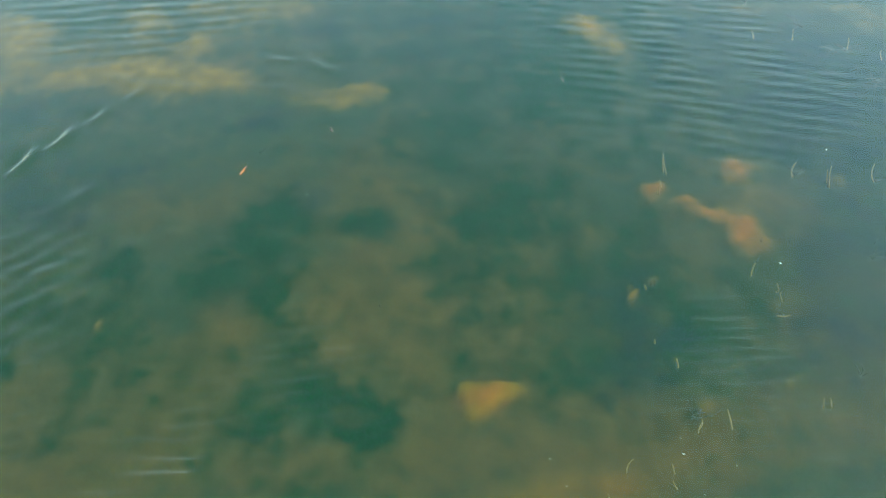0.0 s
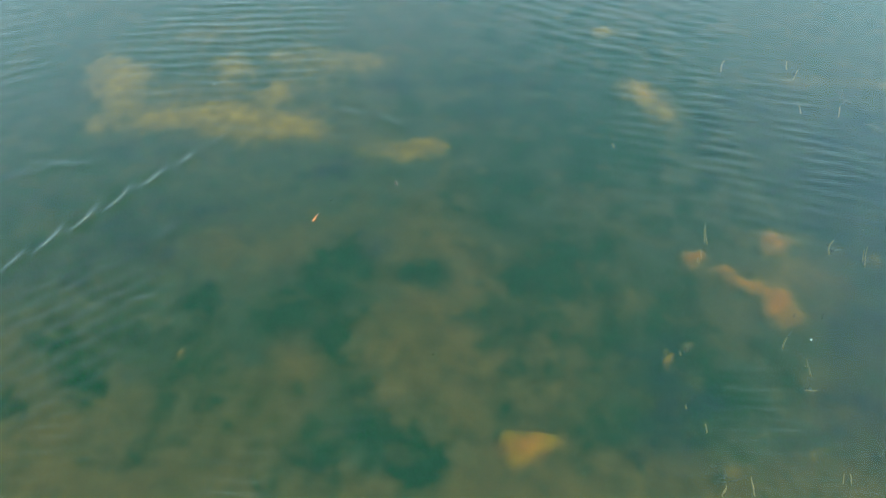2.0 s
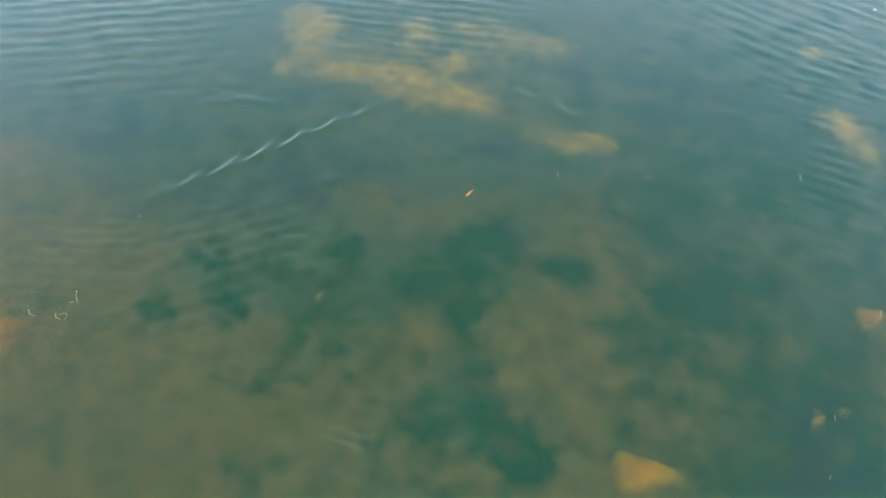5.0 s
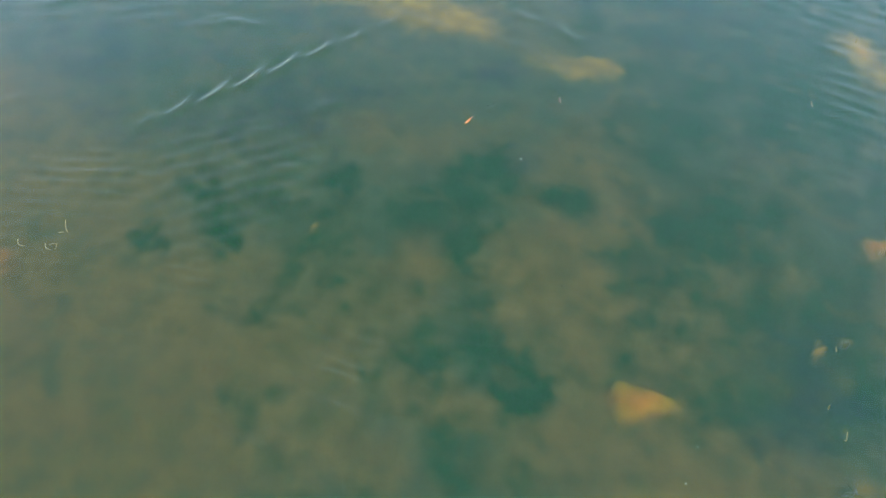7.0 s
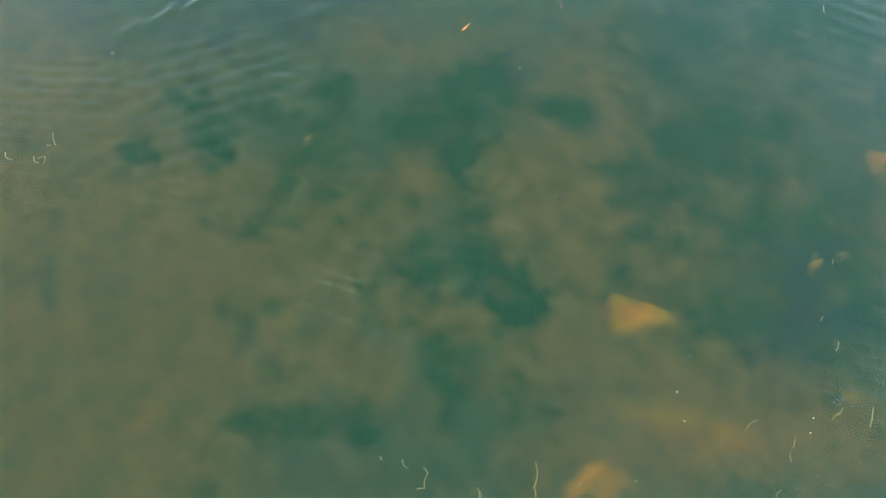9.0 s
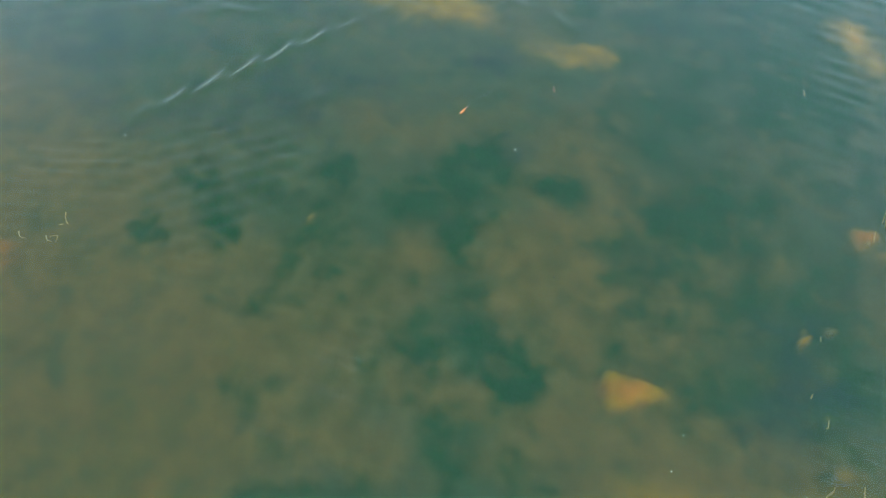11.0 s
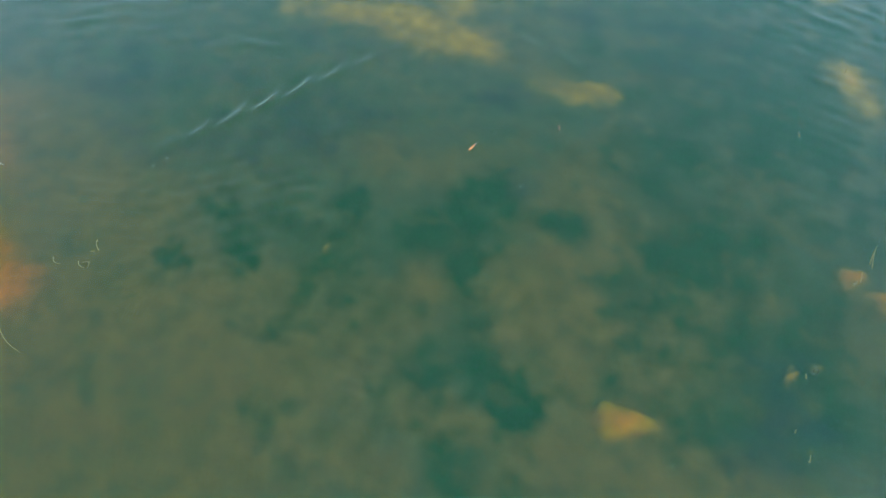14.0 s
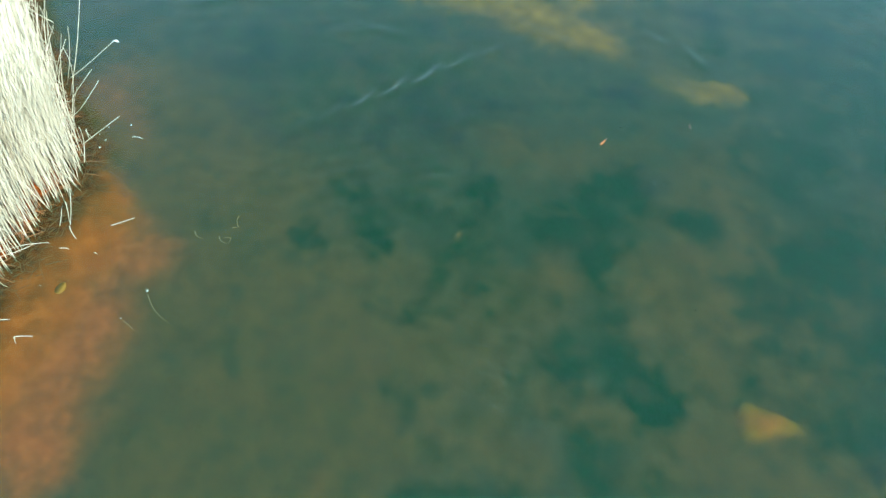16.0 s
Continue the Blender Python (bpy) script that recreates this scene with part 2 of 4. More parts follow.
patch(MUD, -0.89, 3.75, 0.52, 0.49, 78, 0.90, 0.10)
patch(MUD, -0.57, 3.41, 0.41, 0.36, 173, 0.90, 0.10)
patch(MUD, -0.55, 4.18, 0.78, 0.37, 105, 0.71, 0.28)
patch(MUD, -0.72, 4.95, 0.63, 0.31, 104, 0.47, 0.36)
patch(MUD, -1.00, 5.82, 0.70, 0.30, 105, 0.33, 0.36)
patch(MUD, -1.60, 2.48, 0.36, 0.28, -160, 0.71, 0.17)
patch(MUD, -1.02, 2.59, 0.24, 0.23, 93, 0.62, 0.17)
patch(MUD, -1.95, 1.61, 0.58, 0.23, -160, 0.57, 0.28)
patch(MUD, -0.14, 2.67, 0.43, 0.34, -151, 0.43, 0.36)
patch(MUD, -0.57, 2.09, 0.33, 0.31, 86, 0.33, 0.36)
patch(MUD, 0.94, 2.79, 0.64, 0.50, 170, 0.71, 0.28)
patch(MUD, 1.52, 2.61, 0.52, 0.34, 178, 0.66, 0.28)
patch(MUD, 2.01, 2.32, 0.65, 0.34, -154, 0.52, 0.36)
patch(MUD, 0.63, 1.99, 0.71, 0.45, -154, 0.71, 0.36)
patch(MUD, -0.06, 1.51, 0.40, 0.29, -155, 0.43, 0.36)
patch(MUD, -4.92, 1.87, 1.58, 0.97, -168, 0.76, 0.49)
patch(MUD, -6.00, 3.00, 0.97, 0.74, 154, 0.43, 0.49)
patch(MUD, -4.15, 0.94, 1.61, 0.78, -163, 0.81, 0.49)
patch(MUD, -3.75, 0.09, 1.29, 0.58, -162, 0.85, 0.42)
patch(MUD, -3.71, 2.85, 0.67, 0.55, -177, 0.28, 0.49)
patch(MUD, -2.69, 2.53, 0.85, 0.57, -163, 0.28, 0.49)
patch(MUD, -2.60, 3.43, 0.54, 0.43, -164, 0.33, 0.36)
patch(MUD, -2.15, 3.99, 0.37, 0.31, 114, 0.38, 0.28)
patch(MUD, -1.32, 5.51, 0.22, 0.19, 91, 0.33, 0.36)
patch(MUD, 0.59, 4.74, 0.37, 0.29, -141, 0.47, 0.28)
patch(MUD, 1.68, 5.23, 0.30, 0.22, 76, 0.43, 0.28)
patch(MUD, -0.99, 1.58, 0.31, 0.15, 111, 0.28, 0.36)
patch(MUD, -1.51, 1.78, 0.33, 0.26, 116, 0.43, 0.36)
patch(MUD, -2.42, 1.73, 0.64, 0.23, -160, 0.43, 0.36)
patch(MUD, -2.11, 3.03, 0.35, 0.33, -177, 0.33, 0.36)
patch(MUD, -0.69, 6.78, 0.55, 0.40, 96, 0.43, 0.36)
patch(MUD, -0.44, 5.96, 0.49, 0.47, 119, 0.47, 0.36)
patch(MUD, -0.22, 5.14, 0.60, 0.42, 180, 0.52, 0.36)
patch(MUD, 0.46, 4.66, 0.67, 0.54, -175, 0.52, 0.36)
patch(MUD, 0.85, 4.07, 0.64, 0.56, -165, 0.38, 0.36)
patch(MUD, 0.42, 5.32, 0.77, 0.52, -178, 0.38, 0.56)
patch(MUD, -1.00, 4.06, 0.52, 0.38, 174, 0.71, 0.21)
patch(MUD, -0.67, 3.53, 0.55, 0.35, 178, 0.76, 0.21)
patch(MUD, 0.09, 3.53, 0.71, 0.38, -179, 0.57, 0.36)
patch(MUD, 0.66, 3.80, 0.51, 0.46, -162, 0.43, 0.36)
patch(MUD, -2.18, 3.91, 0.32, 0.21, 170, 0.57, 0.28)
patch(MUD, -3.46, 5.65, 0.52, 0.35, 164, 0.43, 0.28)
patch(MUD, -2.63, 5.75, 0.39, 0.31, 153, 0.38, 0.28)
patch(MUD, 1.24, 2.62, 1.30, 0.26, -179, 0.71, 0.35)
patch(MUD, 2.38, 2.79, 0.47, 0.27, -172, 0.47, 0.36)
patch(MUD, 3.34, 2.63, 0.62, 0.31, -172, 0.28, 0.36)
patch(MUD, -3.80, 7.94, 2.58, 0.28, -180, 0.47, 0.36)
patch(MUD, -4.42, 8.75, 1.82, 0.72, 178, 0.33, 0.36)
patch(MUD, -0.11, 2.51, 0.54, 0.26, -180, 0.57, 0.36)
patch(MUD, -1.47, 2.40, 0.30, 0.20, 173, 0.38, 0.36)
patch(MUD, 0.88, 2.47, 0.85, 0.60, -168, 0.47, 0.42)
patch(MUD, -0.11, 2.56, 0.75, 0.50, -155, 0.33, 0.56)
patch(MUD, -6.92, 3.62, 1.28, 0.95, 153, 0.33, 0.56)
patch(MUD, -0.71, 4.11, 1.27, 1.09, 94, 0.33, 0.63)
patch(MUD, -3.07, 4.13, 1.79, 1.24, -163, 0.11, 0.63)
patch(MUD, -0.83, 4.06, 0.97, 0.71, 103, 0.47, 0.42)
patch(MUD, -1.29, 6.05, 1.16, 0.88, 101, 0.33, 0.56)
patch(MUD, -5.50, 3.29, 1.44, 1.03, 141, 0.38, 0.56)
patch(MUD, -3.00, 3.07, 1.04, 0.79, -167, 0.33, 0.56)
patch(MUD, -3.65, 5.36, 1.13, 0.79, -163, 0.33, 0.56)
patch(MUD, -1.74, 2.41, 0.53, 0.37, -161, 0.33, 0.42)
patch(MUD, 0.65, 4.77, 1.18, 0.99, 77, 0.62, 0.49)
patch(MUD, 1.15, 5.86, 0.84, 0.76, -140, 0.38, 0.56)
patch(MUD, 1.41, 3.00, 1.60, 0.36, -179, 0.66, 0.42)
patch(MUD, 3.43, 4.03, 0.60, 0.41, -160, 0.47, 0.42)
patch(MUD, 4.20, 3.75, 0.47, 0.31, -155, 0.43, 0.42)
patch(MUD, 3.34, 5.60, 0.96, 0.64, -165, 0.52, 0.49)
patch(MUD, 4.51, 4.74, 0.44, 0.30, -154, 0.38, 0.42)
patch(MUD, 2.53, 4.79, 0.46, 0.36, 47, 0.38, 0.42)
patch(MUD, 3.55, 3.09, 0.65, 0.30, -173, 0.38, 0.49)
patch(MUD, -6.97, 3.10, 2.01, 0.79, 129, 0.81, 0.42)
patch(MUD, -5.76, 1.51, 1.13, 0.80, 140, 0.71, 0.49)
patch(MUD, -8.32, 3.44, 1.29, 0.45, 132, 0.57, 0.42)
patch(MUD, -8.53, 3.93, 1.20, 0.78, 155, 0.95, 0.20)
patch(MUD, -7.52, 3.70, 0.74, 0.44, 135, 0.47, 0.35)
patch(MUD, -6.77, 2.50, 0.73, 0.53, 144, 0.47, 0.36)
patch(MUD, -5.87, 1.87, 0.81, 0.59, -168, 0.47, 0.49)
patch(MUD, -4.79, 1.66, 1.27, 0.76, -159, 0.52, 0.49)
patch(MUD, -4.88, 0.55, 1.31, 0.77, -160, 0.76, 0.49)
patch(WEED, -4.98, 3.96, 0.42, 0.24, 134, 0.64, 0.42)
patch(WEED, -5.14, 3.15, 0.21, 0.15, 138, 0.64, 0.42)
patch(WEED, -4.42, 3.52, 0.33, 0.15, 122, 0.52, 0.42)
patch(WEED, -3.46, 4.73, 0.19, 0.17, 131, 0.52, 0.42)
patch(WEED, -3.90, 4.11, 0.25, 0.19, 127, 0.32, 0.42)
patch(WEED, -2.02, 5.24, 0.56, 0.32, -146, 0.64, 0.42)
patch(WEED, -2.44, 4.72, 0.36, 0.23, -136, 0.52, 0.42)
patch(WEED, -1.82, 4.87, 0.35, 0.23, -158, 0.64, 0.42)
patch(WEED, -2.63, 4.40, 0.17, 0.16, 179, 0.56, 0.42)
patch(WEED, -1.79, 4.33, 0.17, 0.17, -148, 0.64, 0.42)
patch(WEED, -0.89, 5.32, 0.35, 0.23, -155, 0.56, 0.42)
patch(WEED, 0.09, 4.68, 0.27, 0.19, 95, 0.64, 0.42)
patch(WEED, 0.03, 6.64, 0.28, 0.17, 97, 0.36, 0.42)
patch(WEED, 0.60, 5.46, 0.45, 0.36, 81, 0.32, 0.42)
patch(WEED, 1.88, 5.01, 0.58, 0.45, -127, 0.40, 0.42)
patch(WEED, 1.26, 3.52, 0.47, 0.39, -124, 0.44, 0.42)
patch(WEED, 0.31, 3.75, 0.32, 0.28, -131, 0.28, 0.42)
patch(WEED, -1.11, 3.12, 0.27, 0.23, 105, 0.68, 0.24)
patch(WEED, -0.59, 2.92, 0.21, 0.10, -158, 0.76, 0.19)
patch(WEED, -0.84, 2.97, 0.22, 0.14, 178, 0.72, 0.24)
patch(WEED, -2.00, 2.30, 0.23, 0.10, 115, 0.52, 0.42)
patch(WEED, -1.16, 2.06, 0.27, 0.22, 111, 0.68, 0.42)
patch(WEED, -0.92, 1.69, 0.22, 0.14, 111, 0.68, 0.42)
patch(WEED, -0.84, 2.24, 0.17, 0.16, 98, 0.40, 0.42)
patch(WEED, -2.00, 1.11, 0.41, 0.16, -160, 0.68, 0.32)
patch(WEED, -2.59, 0.93, 0.18, 0.09, -161, 0.64, 0.42)
patch(WEED, -1.58, 1.13, 0.15, 0.12, -164, 0.80, 0.24)
patch(WEED, -2.15, 0.85, 0.25, 0.12, -161, 0.56, 0.42)
patch(WEED, -2.61, 0.18, 0.19, 0.16, 175, 0.56, 0.42)
patch(WEED, -2.59, 1.42, 0.15, 0.12, 135, 0.44, 0.42)
patch(WEED, -3.14, 1.82, 0.30, 0.22, 127, 0.32, 0.42)
patch(WEED, -3.18, 2.98, 0.36, 0.31, -176, 0.28, 0.42)
patch(WEED, -1.89, 1.35, 0.21, 0.10, -160, 0.48, 0.42)
patch(WEED, -1.61, 2.87, 0.23, 0.16, -159, 0.32, 0.42)
patch(WEED, -1.72, 2.12, 0.32, 0.09, -159, 0.32, 0.42)
patch(WEED, -0.42, 1.80, 0.41, 0.21, -158, 0.32, 0.42)
patch(WEED, 0.21, 2.21, 0.31, 0.16, -157, 0.24, 0.42)
patch(WEED, -2.12, 5.34, 0.36, 0.27, 166, 0.56, 0.42)
patch(WEED, -1.89, 4.72, 0.37, 0.27, 111, 0.52, 0.42)
patch(WEED, -2.46, 4.56, 0.41, 0.33, 136, 0.52, 0.42)
patch(WEED, -0.93, 5.38, 0.30, 0.22, 175, 0.64, 0.42)
patch(WEED, 0.10, 4.75, 0.22, 0.21, -175, 0.52, 0.42)
patch(WEED, 2.23, 4.99, 0.41, 0.28, 70, 0.72, 0.32)
patch(WEED, 1.67, 5.51, 0.27, 0.21, -165, 0.48, 0.42)
patch(WEED, 1.57, 3.87, 0.38, 0.29, 70, 0.40, 0.42)
patch(WEED, 2.60, 3.95, 0.46, 0.35, -153, 0.52, 0.42)
patch(WEED, 2.18, 3.55, 0.21, 0.16, 52, 0.48, 0.42)
patch(WEED, -3.56, 4.71, 0.30, 0.21, 160, 0.48, 0.42)
patch(WEED, -0.04, 6.65, 0.37, 0.36, 88, 0.40, 0.42)
patch(WEED, -1.42, 3.78, 0.26, 0.14, 101, 0.48, 0.42)
patch(WEED, -1.47, 3.04, 0.37, 0.23, 175, 0.32, 0.42)
patch(WEED, -0.70, 2.87, 0.24, 0.16, 167, 0.80, 0.19)
patch(WEED, -1.15, 3.13, 0.35, 0.21, 154, 0.72, 0.24)
patch(WEED, -3.56, 2.63, 0.40, 0.07, 180, 0.48, 0.42)
patch(WEED, -3.34, 2.87, 0.31, 0.07, 179, 0.40, 0.42)
patch(WEED, 0.56, 5.45, 0.39, 0.25, -178, 0.32, 0.42)
patch(WEED, 1.23, 3.42, 0.33, 0.17, -177, 0.40, 0.42)
patch(WEED, 2.05, 2.92, 0.42, 0.19, -176, 0.36, 0.42)
patch(WEED, -4.10, 4.04, 0.38, 0.25, 156, 0.32, 0.42)
patch(WEED, -2.67, 4.05, 0.32, 0.25, 142, 0.40, 0.42)
patch(WEED, -3.12, 3.64, 0.51, 0.26, 174, 0.32, 0.42)
patch(WEED, -2.40, 3.21, 0.64, 0.24, 178, 0.20, 0.42)
patch(WEED, 3.34, 3.95, 0.51, 0.37, -149, 0.28, 0.42)
patch(WEED, 1.32, 4.75, 0.33, 0.29, 51, 0.32, 0.42)
patch(WEED, 1.14, 6.27, 0.63, 0.40, -176, 0.28, 0.42)
patch(WEED, -1.59, 6.55, 0.36, 0.23, 176, 0.32, 0.42)
# Broad weed tone painted to dim the far right, where sky reflects too brightly
patch(WEED, 1.45, 10.34, 2.36, 1.71, -136, 0.36, 0.64)
patch(WEED, -5.14, 3.05, 0.20, 0.15, -163, 0.56, 0.42)
patch(WEED, -4.58, 3.61, 0.26, 0.24, -179, 0.40, 0.42)
patch(WEED, -1.93, 2.81, 0.27, 0.22, 102, 0.44, 0.42)
patch(WEED, -0.59, 3.02, 0.37, 0.28, -140, 0.56, 0.42)
patch(WEED, -1.55, 3.61, 0.51, 0.26, 106, 0.28, 0.42)
patch(WEED, -3.71, 2.74, 0.39, 0.22, -155, 0.20, 0.42)
patch(WEED, 0.22, 4.96, 0.45, 0.34, -117, 0.32, 0.42)
patch(WEED, 0.69, 6.09, 0.81, 0.59, -115, 0.24, 0.42)
patch(WEED, -2.90, 4.05, 1.77, 1.16, 168, 0.24, 0.64)
patch(WEED, 0.82, 6.57, 1.36, 1.16, -169, 0.20, 0.64)
# Four broad weed tones that darken the right against the bright sky reflection
patch(WEED, 2.23, 4.67, 1.26, 1.02, 52, 0.10, 0.64)
patch(WEED, 1.72, 6.90, 2.32, 1.62, 79, 0.22, 0.56)
patch(WEED, 2.21, 4.40, 1.35, 0.86, 83, 0.24, 0.48)
patch(WEED, 1.14, 4.66, 0.93, 0.72, 77, 0.10, 0.64)
patch(WEED, -1.21, 5.78, 1.31, 0.83, -156, 0.12, 0.64)
patch(WEED, -4.51, 4.03, 0.95, 0.77, -179, 0.12, 0.64)
# Weed colour spread wide here to offset sky reflection on the far water
patch(WEED, 1.52, 8.82, 1.87, 1.33, -141, 0.44, 0.56)
patch(WEED, 0.35, 9.56, 1.39, 0.77, -154, 0.24, 0.64)
# Repeats the far right dimming, painted as weed colour
patch(WEED, 1.45, 10.34, 2.36, 1.71, -136, 0.36, 0.64)
patch(WEED, -1.09, 2.24, 0.99, 0.59, -150, 0.36, 0.56)
patch(WEED, 0.71, 4.70, 1.26, 0.83, 85, 0.28, 0.64)
# Dark spots, blue reflection painted on the bed, and dimming at the right
patch(DARK_SKY_TINT, 5.12, 8.42, 2.12, 1.31, -165, 0.55, 0.52)
patch(DARK_SKY_TINT, 3.96, 9.28, 1.06, 0.74, -164, 0.30, 0.52)
patch(DARK_SKY_TINT, -3.90, 6.22, 0.51, 0.35, 163, 0.40, 0.34)
patch(DARK_SKY_TINT, -2.36, 7.27, 0.34, 0.28, 162, 0.45, 0.34)
patch(DARK_SKY_TINT, -1.95, 9.45, 0.61, 0.47, 171, 0.30, 0.34)
patch(DARK_SKY_TINT, 4.88, 7.05, 0.95, 0.63, -159, 0.40, 0.34)
patch(DARK_SKY_TINT, 4.52, 5.09, 0.58, 0.38, 48, 0.35, 0.34)
patch(DARK_SKY_TINT, 3.92, 3.82, 0.58, 0.41, -146, 0.40, 0.34)
patch(DARK_SKY_TINT, 2.53, 3.88, 0.26, 0.20, 47, 0.30, 0.34)
patch(DARK_SKY_TINT, -5.00, 6.21, 0.69, 0.43, 127, 0.30, 0.34)
patch(DARK_SKY_TINT, -0.05, 9.24, 1.19, 0.76, -179, 0.30, 0.34)
patch(DARK_SKY_TINT, -4.98, 7.31, 1.05, 0.31, 179, 0.35, 0.34)
patch(DARK_SKY_TINT, 4.80, 5.17, 1.28, 0.68, 59, 0.45, 0.52)
patch(DARK_SKY_TINT, 5.37, 7.72, 1.39, 0.96, -140, 0.40, 0.52)
patch(DARK_SKY_TINT, -4.63, 5.49, 1.44, 0.97, 160, 0.40, 0.52)
patch(DARK_SKY_TINT, 3.14, 3.47, 0.40, 0.30, -146, 0.30, 0.34)
patch(DARK_SKY_TINT, -1.50, 5.83, 0.27, 0.25, 85, 0.50, 0.34)
patch(DARK_SKY_TINT, 1.87, 3.38, 0.54, 0.42, -130, 0.45, 0.34)
patch(DARK_SKY_TINT, 1.84, 4.41, 0.47, 0.32, -146, 0.40, 0.34)
patch(DARK_SKY_TINT, 2.09, 3.72, 0.44, 0.30, 81, 0.35, 0.34)
patch(DARK_SKY_TINT, -6.19, 4.64, 1.18, 0.38, -160, 0.30, 0.34)
patch(DARK_SKY_TINT, -7.79, 2.92, 0.30, 0.21, 144, 0.40, 0.34)
patch(DARK_SKY_TINT, -7.53, 5.17, 1.09, 0.73, 132, 0.30, 0.34)
patch(DARK_SKY_TINT, -7.33, 6.23, 1.48, 0.78, -157, 0.30, 0.34)
patch(DARK_SKY_TINT, -2.56, 7.10, 0.32, 0.20, -150, 0.35, 0.34)
patch(SAND, -6.37, 9.07, 0.58, 0.36, 123, 0.68, 0.52)
patch(SAND, -6.20, 7.90, 0.25, 0.19, 137, 0.72, 0.52)
patch(SAND, -4.50, 9.65, 0.30, 0.23, 115, 0.54, 0.52)
patch(SAND, -2.56, 9.93, 0.48, 0.31, -159, 0.45, 0.52)
patch(SAND, -3.80, 10.01, 0.24, 0.16, -162, 0.45, 0.52)
patch(SAND, -3.61, 8.94, 0.27, 0.18, 110, 0.77, 0.52)
patch(SAND, -4.16, 8.29, 0.74, 0.36, 169, 0.77, 0.52)
patch(SAND, -5.12, 8.13, 0.41, 0.23, -165, 0.59, 0.52)
patch(SAND, -3.20, 8.03, 0.36, 0.23, -162, 0.81, 0.52)
patch(SAND, -3.68, 8.02, 0.46, 0.24, 174, 0.63, 0.52)
patch(SAND, -2.98, 9.02, 1.01, 0.71, -160, 0.23, 0.70)
patch(SAND, -1.17, 7.76, 0.37, 0.24, -163, 0.75, 0.28)
patch(SAND, -1.61, 7.66, 0.37, 0.20, -175, 0.52, 0.52)
patch(SAND, 2.10, 9.68, 0.21, 0.18, 118, 0.64, 0.52)
patch(SAND, 2.37, 9.23, 0.47, 0.28, 93, 0.52, 0.52)
patch(SAND, 2.60, 9.08, 0.31, 0.29, 110, 0.30, 0.52)
patch(SAND, 1.65, 11.35, 0.19, 0.12, 76, 0.68, 0.52)
patch(SAND, 1.95, 11.45, 0.25, 0.13, -154, 0.36, 0.52)
patch(SAND, 3.14, 13.42, 0.54, 0.13, 85, 0.63, 0.52)
patch(SAND, -5.44, 10.63, 0.83, 0.28, -162, 0.36, 0.52)
patch(SAND, -6.05, 8.67, 0.86, 0.56, 124, 0.27, 0.70)
patch(SAND, -6.32, 8.95, 0.66, 0.34, 121, 0.59, 0.52)
patch(SAND, -4.68, 9.50, 0.35, 0.26, 153, 0.50, 0.52)
patch(SAND, -3.27, 10.01, 0.81, 0.37, 178, 0.45, 0.52)
patch(SAND, -3.70, 8.83, 0.21, 0.15, 162, 0.54, 0.52)
patch(SAND, -5.17, 8.06, 0.52, 0.23, 175, 0.41, 0.52)
patch(SAND, 2.23, 9.42, 0.34, 0.19, 125, 0.72, 0.52)
patch(SAND, 2.48, 9.00, 0.23, 0.14, 135, 0.45, 0.52)
patch(SAND, 6.60, 9.70, 0.39, 0.26, -153, 0.50, 0.52)
patch(SAND, 6.13, 10.11, 0.55, 0.18, -177, 0.41, 0.52)
patch(SAND, 4.79, 10.13, 0.45, 0.17, -177, 0.36, 0.52)
patch(SAND, 2.50, 5.93, 0.14, 0.12, -149, 0.41, 0.52)
patch(SAND, 2.82, 5.73, 0.16, 0.10, -171, 0.64, 0.52)
patch(SAND, 3.10, 5.55, 0.26, 0.12, 164, 0.75, 0.36)
patch(SAND, 3.37, 5.34, 0.25, 0.14, 74, 0.68, 0.52)
patch(SAND, 3.47, 5.07, 0.25, 0.16, 60, 0.38, 0.52)
patch(SAND, 3.60, 6.26, 0.24, 0.19, -178, 0.64, 0.52)
patch(SAND, 3.66, 5.84, 0.40, 0.23, 66, 0.30, 0.70)
patch(SAND, 1.64, 5.20, 0.24, 0.15, 77, 0.38, 0.52)
patch(SAND, 1.98, 4.31, 0.10, 0.04, 78, 0.64, 0.52)
patch(SAND, 2.23, 4.52, 0.07, 0.05, 65, 0.41, 0.52)
patch(SAND, 2.33, 3.58, 0.06, 0.03, 74, 0.60, 0.52)
patch(SAND, 4.78, 6.17, 0.15, 0.08, 62, 0.38, 0.52)
patch(SAND, 3.36, 3.26, 0.06, 0.04, -156, 0.45, 0.52)
patch(SAND, 2.41, 3.02, 0.14, 0.06, 74, 0.38, 0.52)
patch(SAND, 3.57, 2.99, 0.06, 0.04, -141, 0.30, 0.52)
patch(SAND, 3.54, 4.20, 0.11, 0.07, -162, 0.30, 0.52)
patch(SAND, -3.52, 3.95, 0.05, 0.03, 127, 0.60, 0.40)
patch(SAND, 0.83, 2.29, 0.19, 0.07, -179, 0.45, 0.52)
patch(SAND, 1.35, 2.36, 0.29, 0.10, -179, 0.26, 0.52)
patch(SAND, 2.10, 2.47, 0.16, 0.06, 75, 0.30, 0.52)
patch(SAND, 3.48, 3.34, 0.06, 0.03, -166, 0.38, 0.52)
patch(SAND, 0.23, 3.21, 0.11, 0.08, 96, 1.00, 0.17, 0.15)
patch(SAND, 0.28, 3.02, 0.11, 0.08, 95, 1.00, 0.17, 0.15)
patch(SAND, 0.35, 3.16, 0.17, 0.14, 86, 1.00, 0.17, 0.15)
patch(SAND, 0.36, 3.05, 0.14, 0.10, -152, 1.00, 0.17, 0.15)
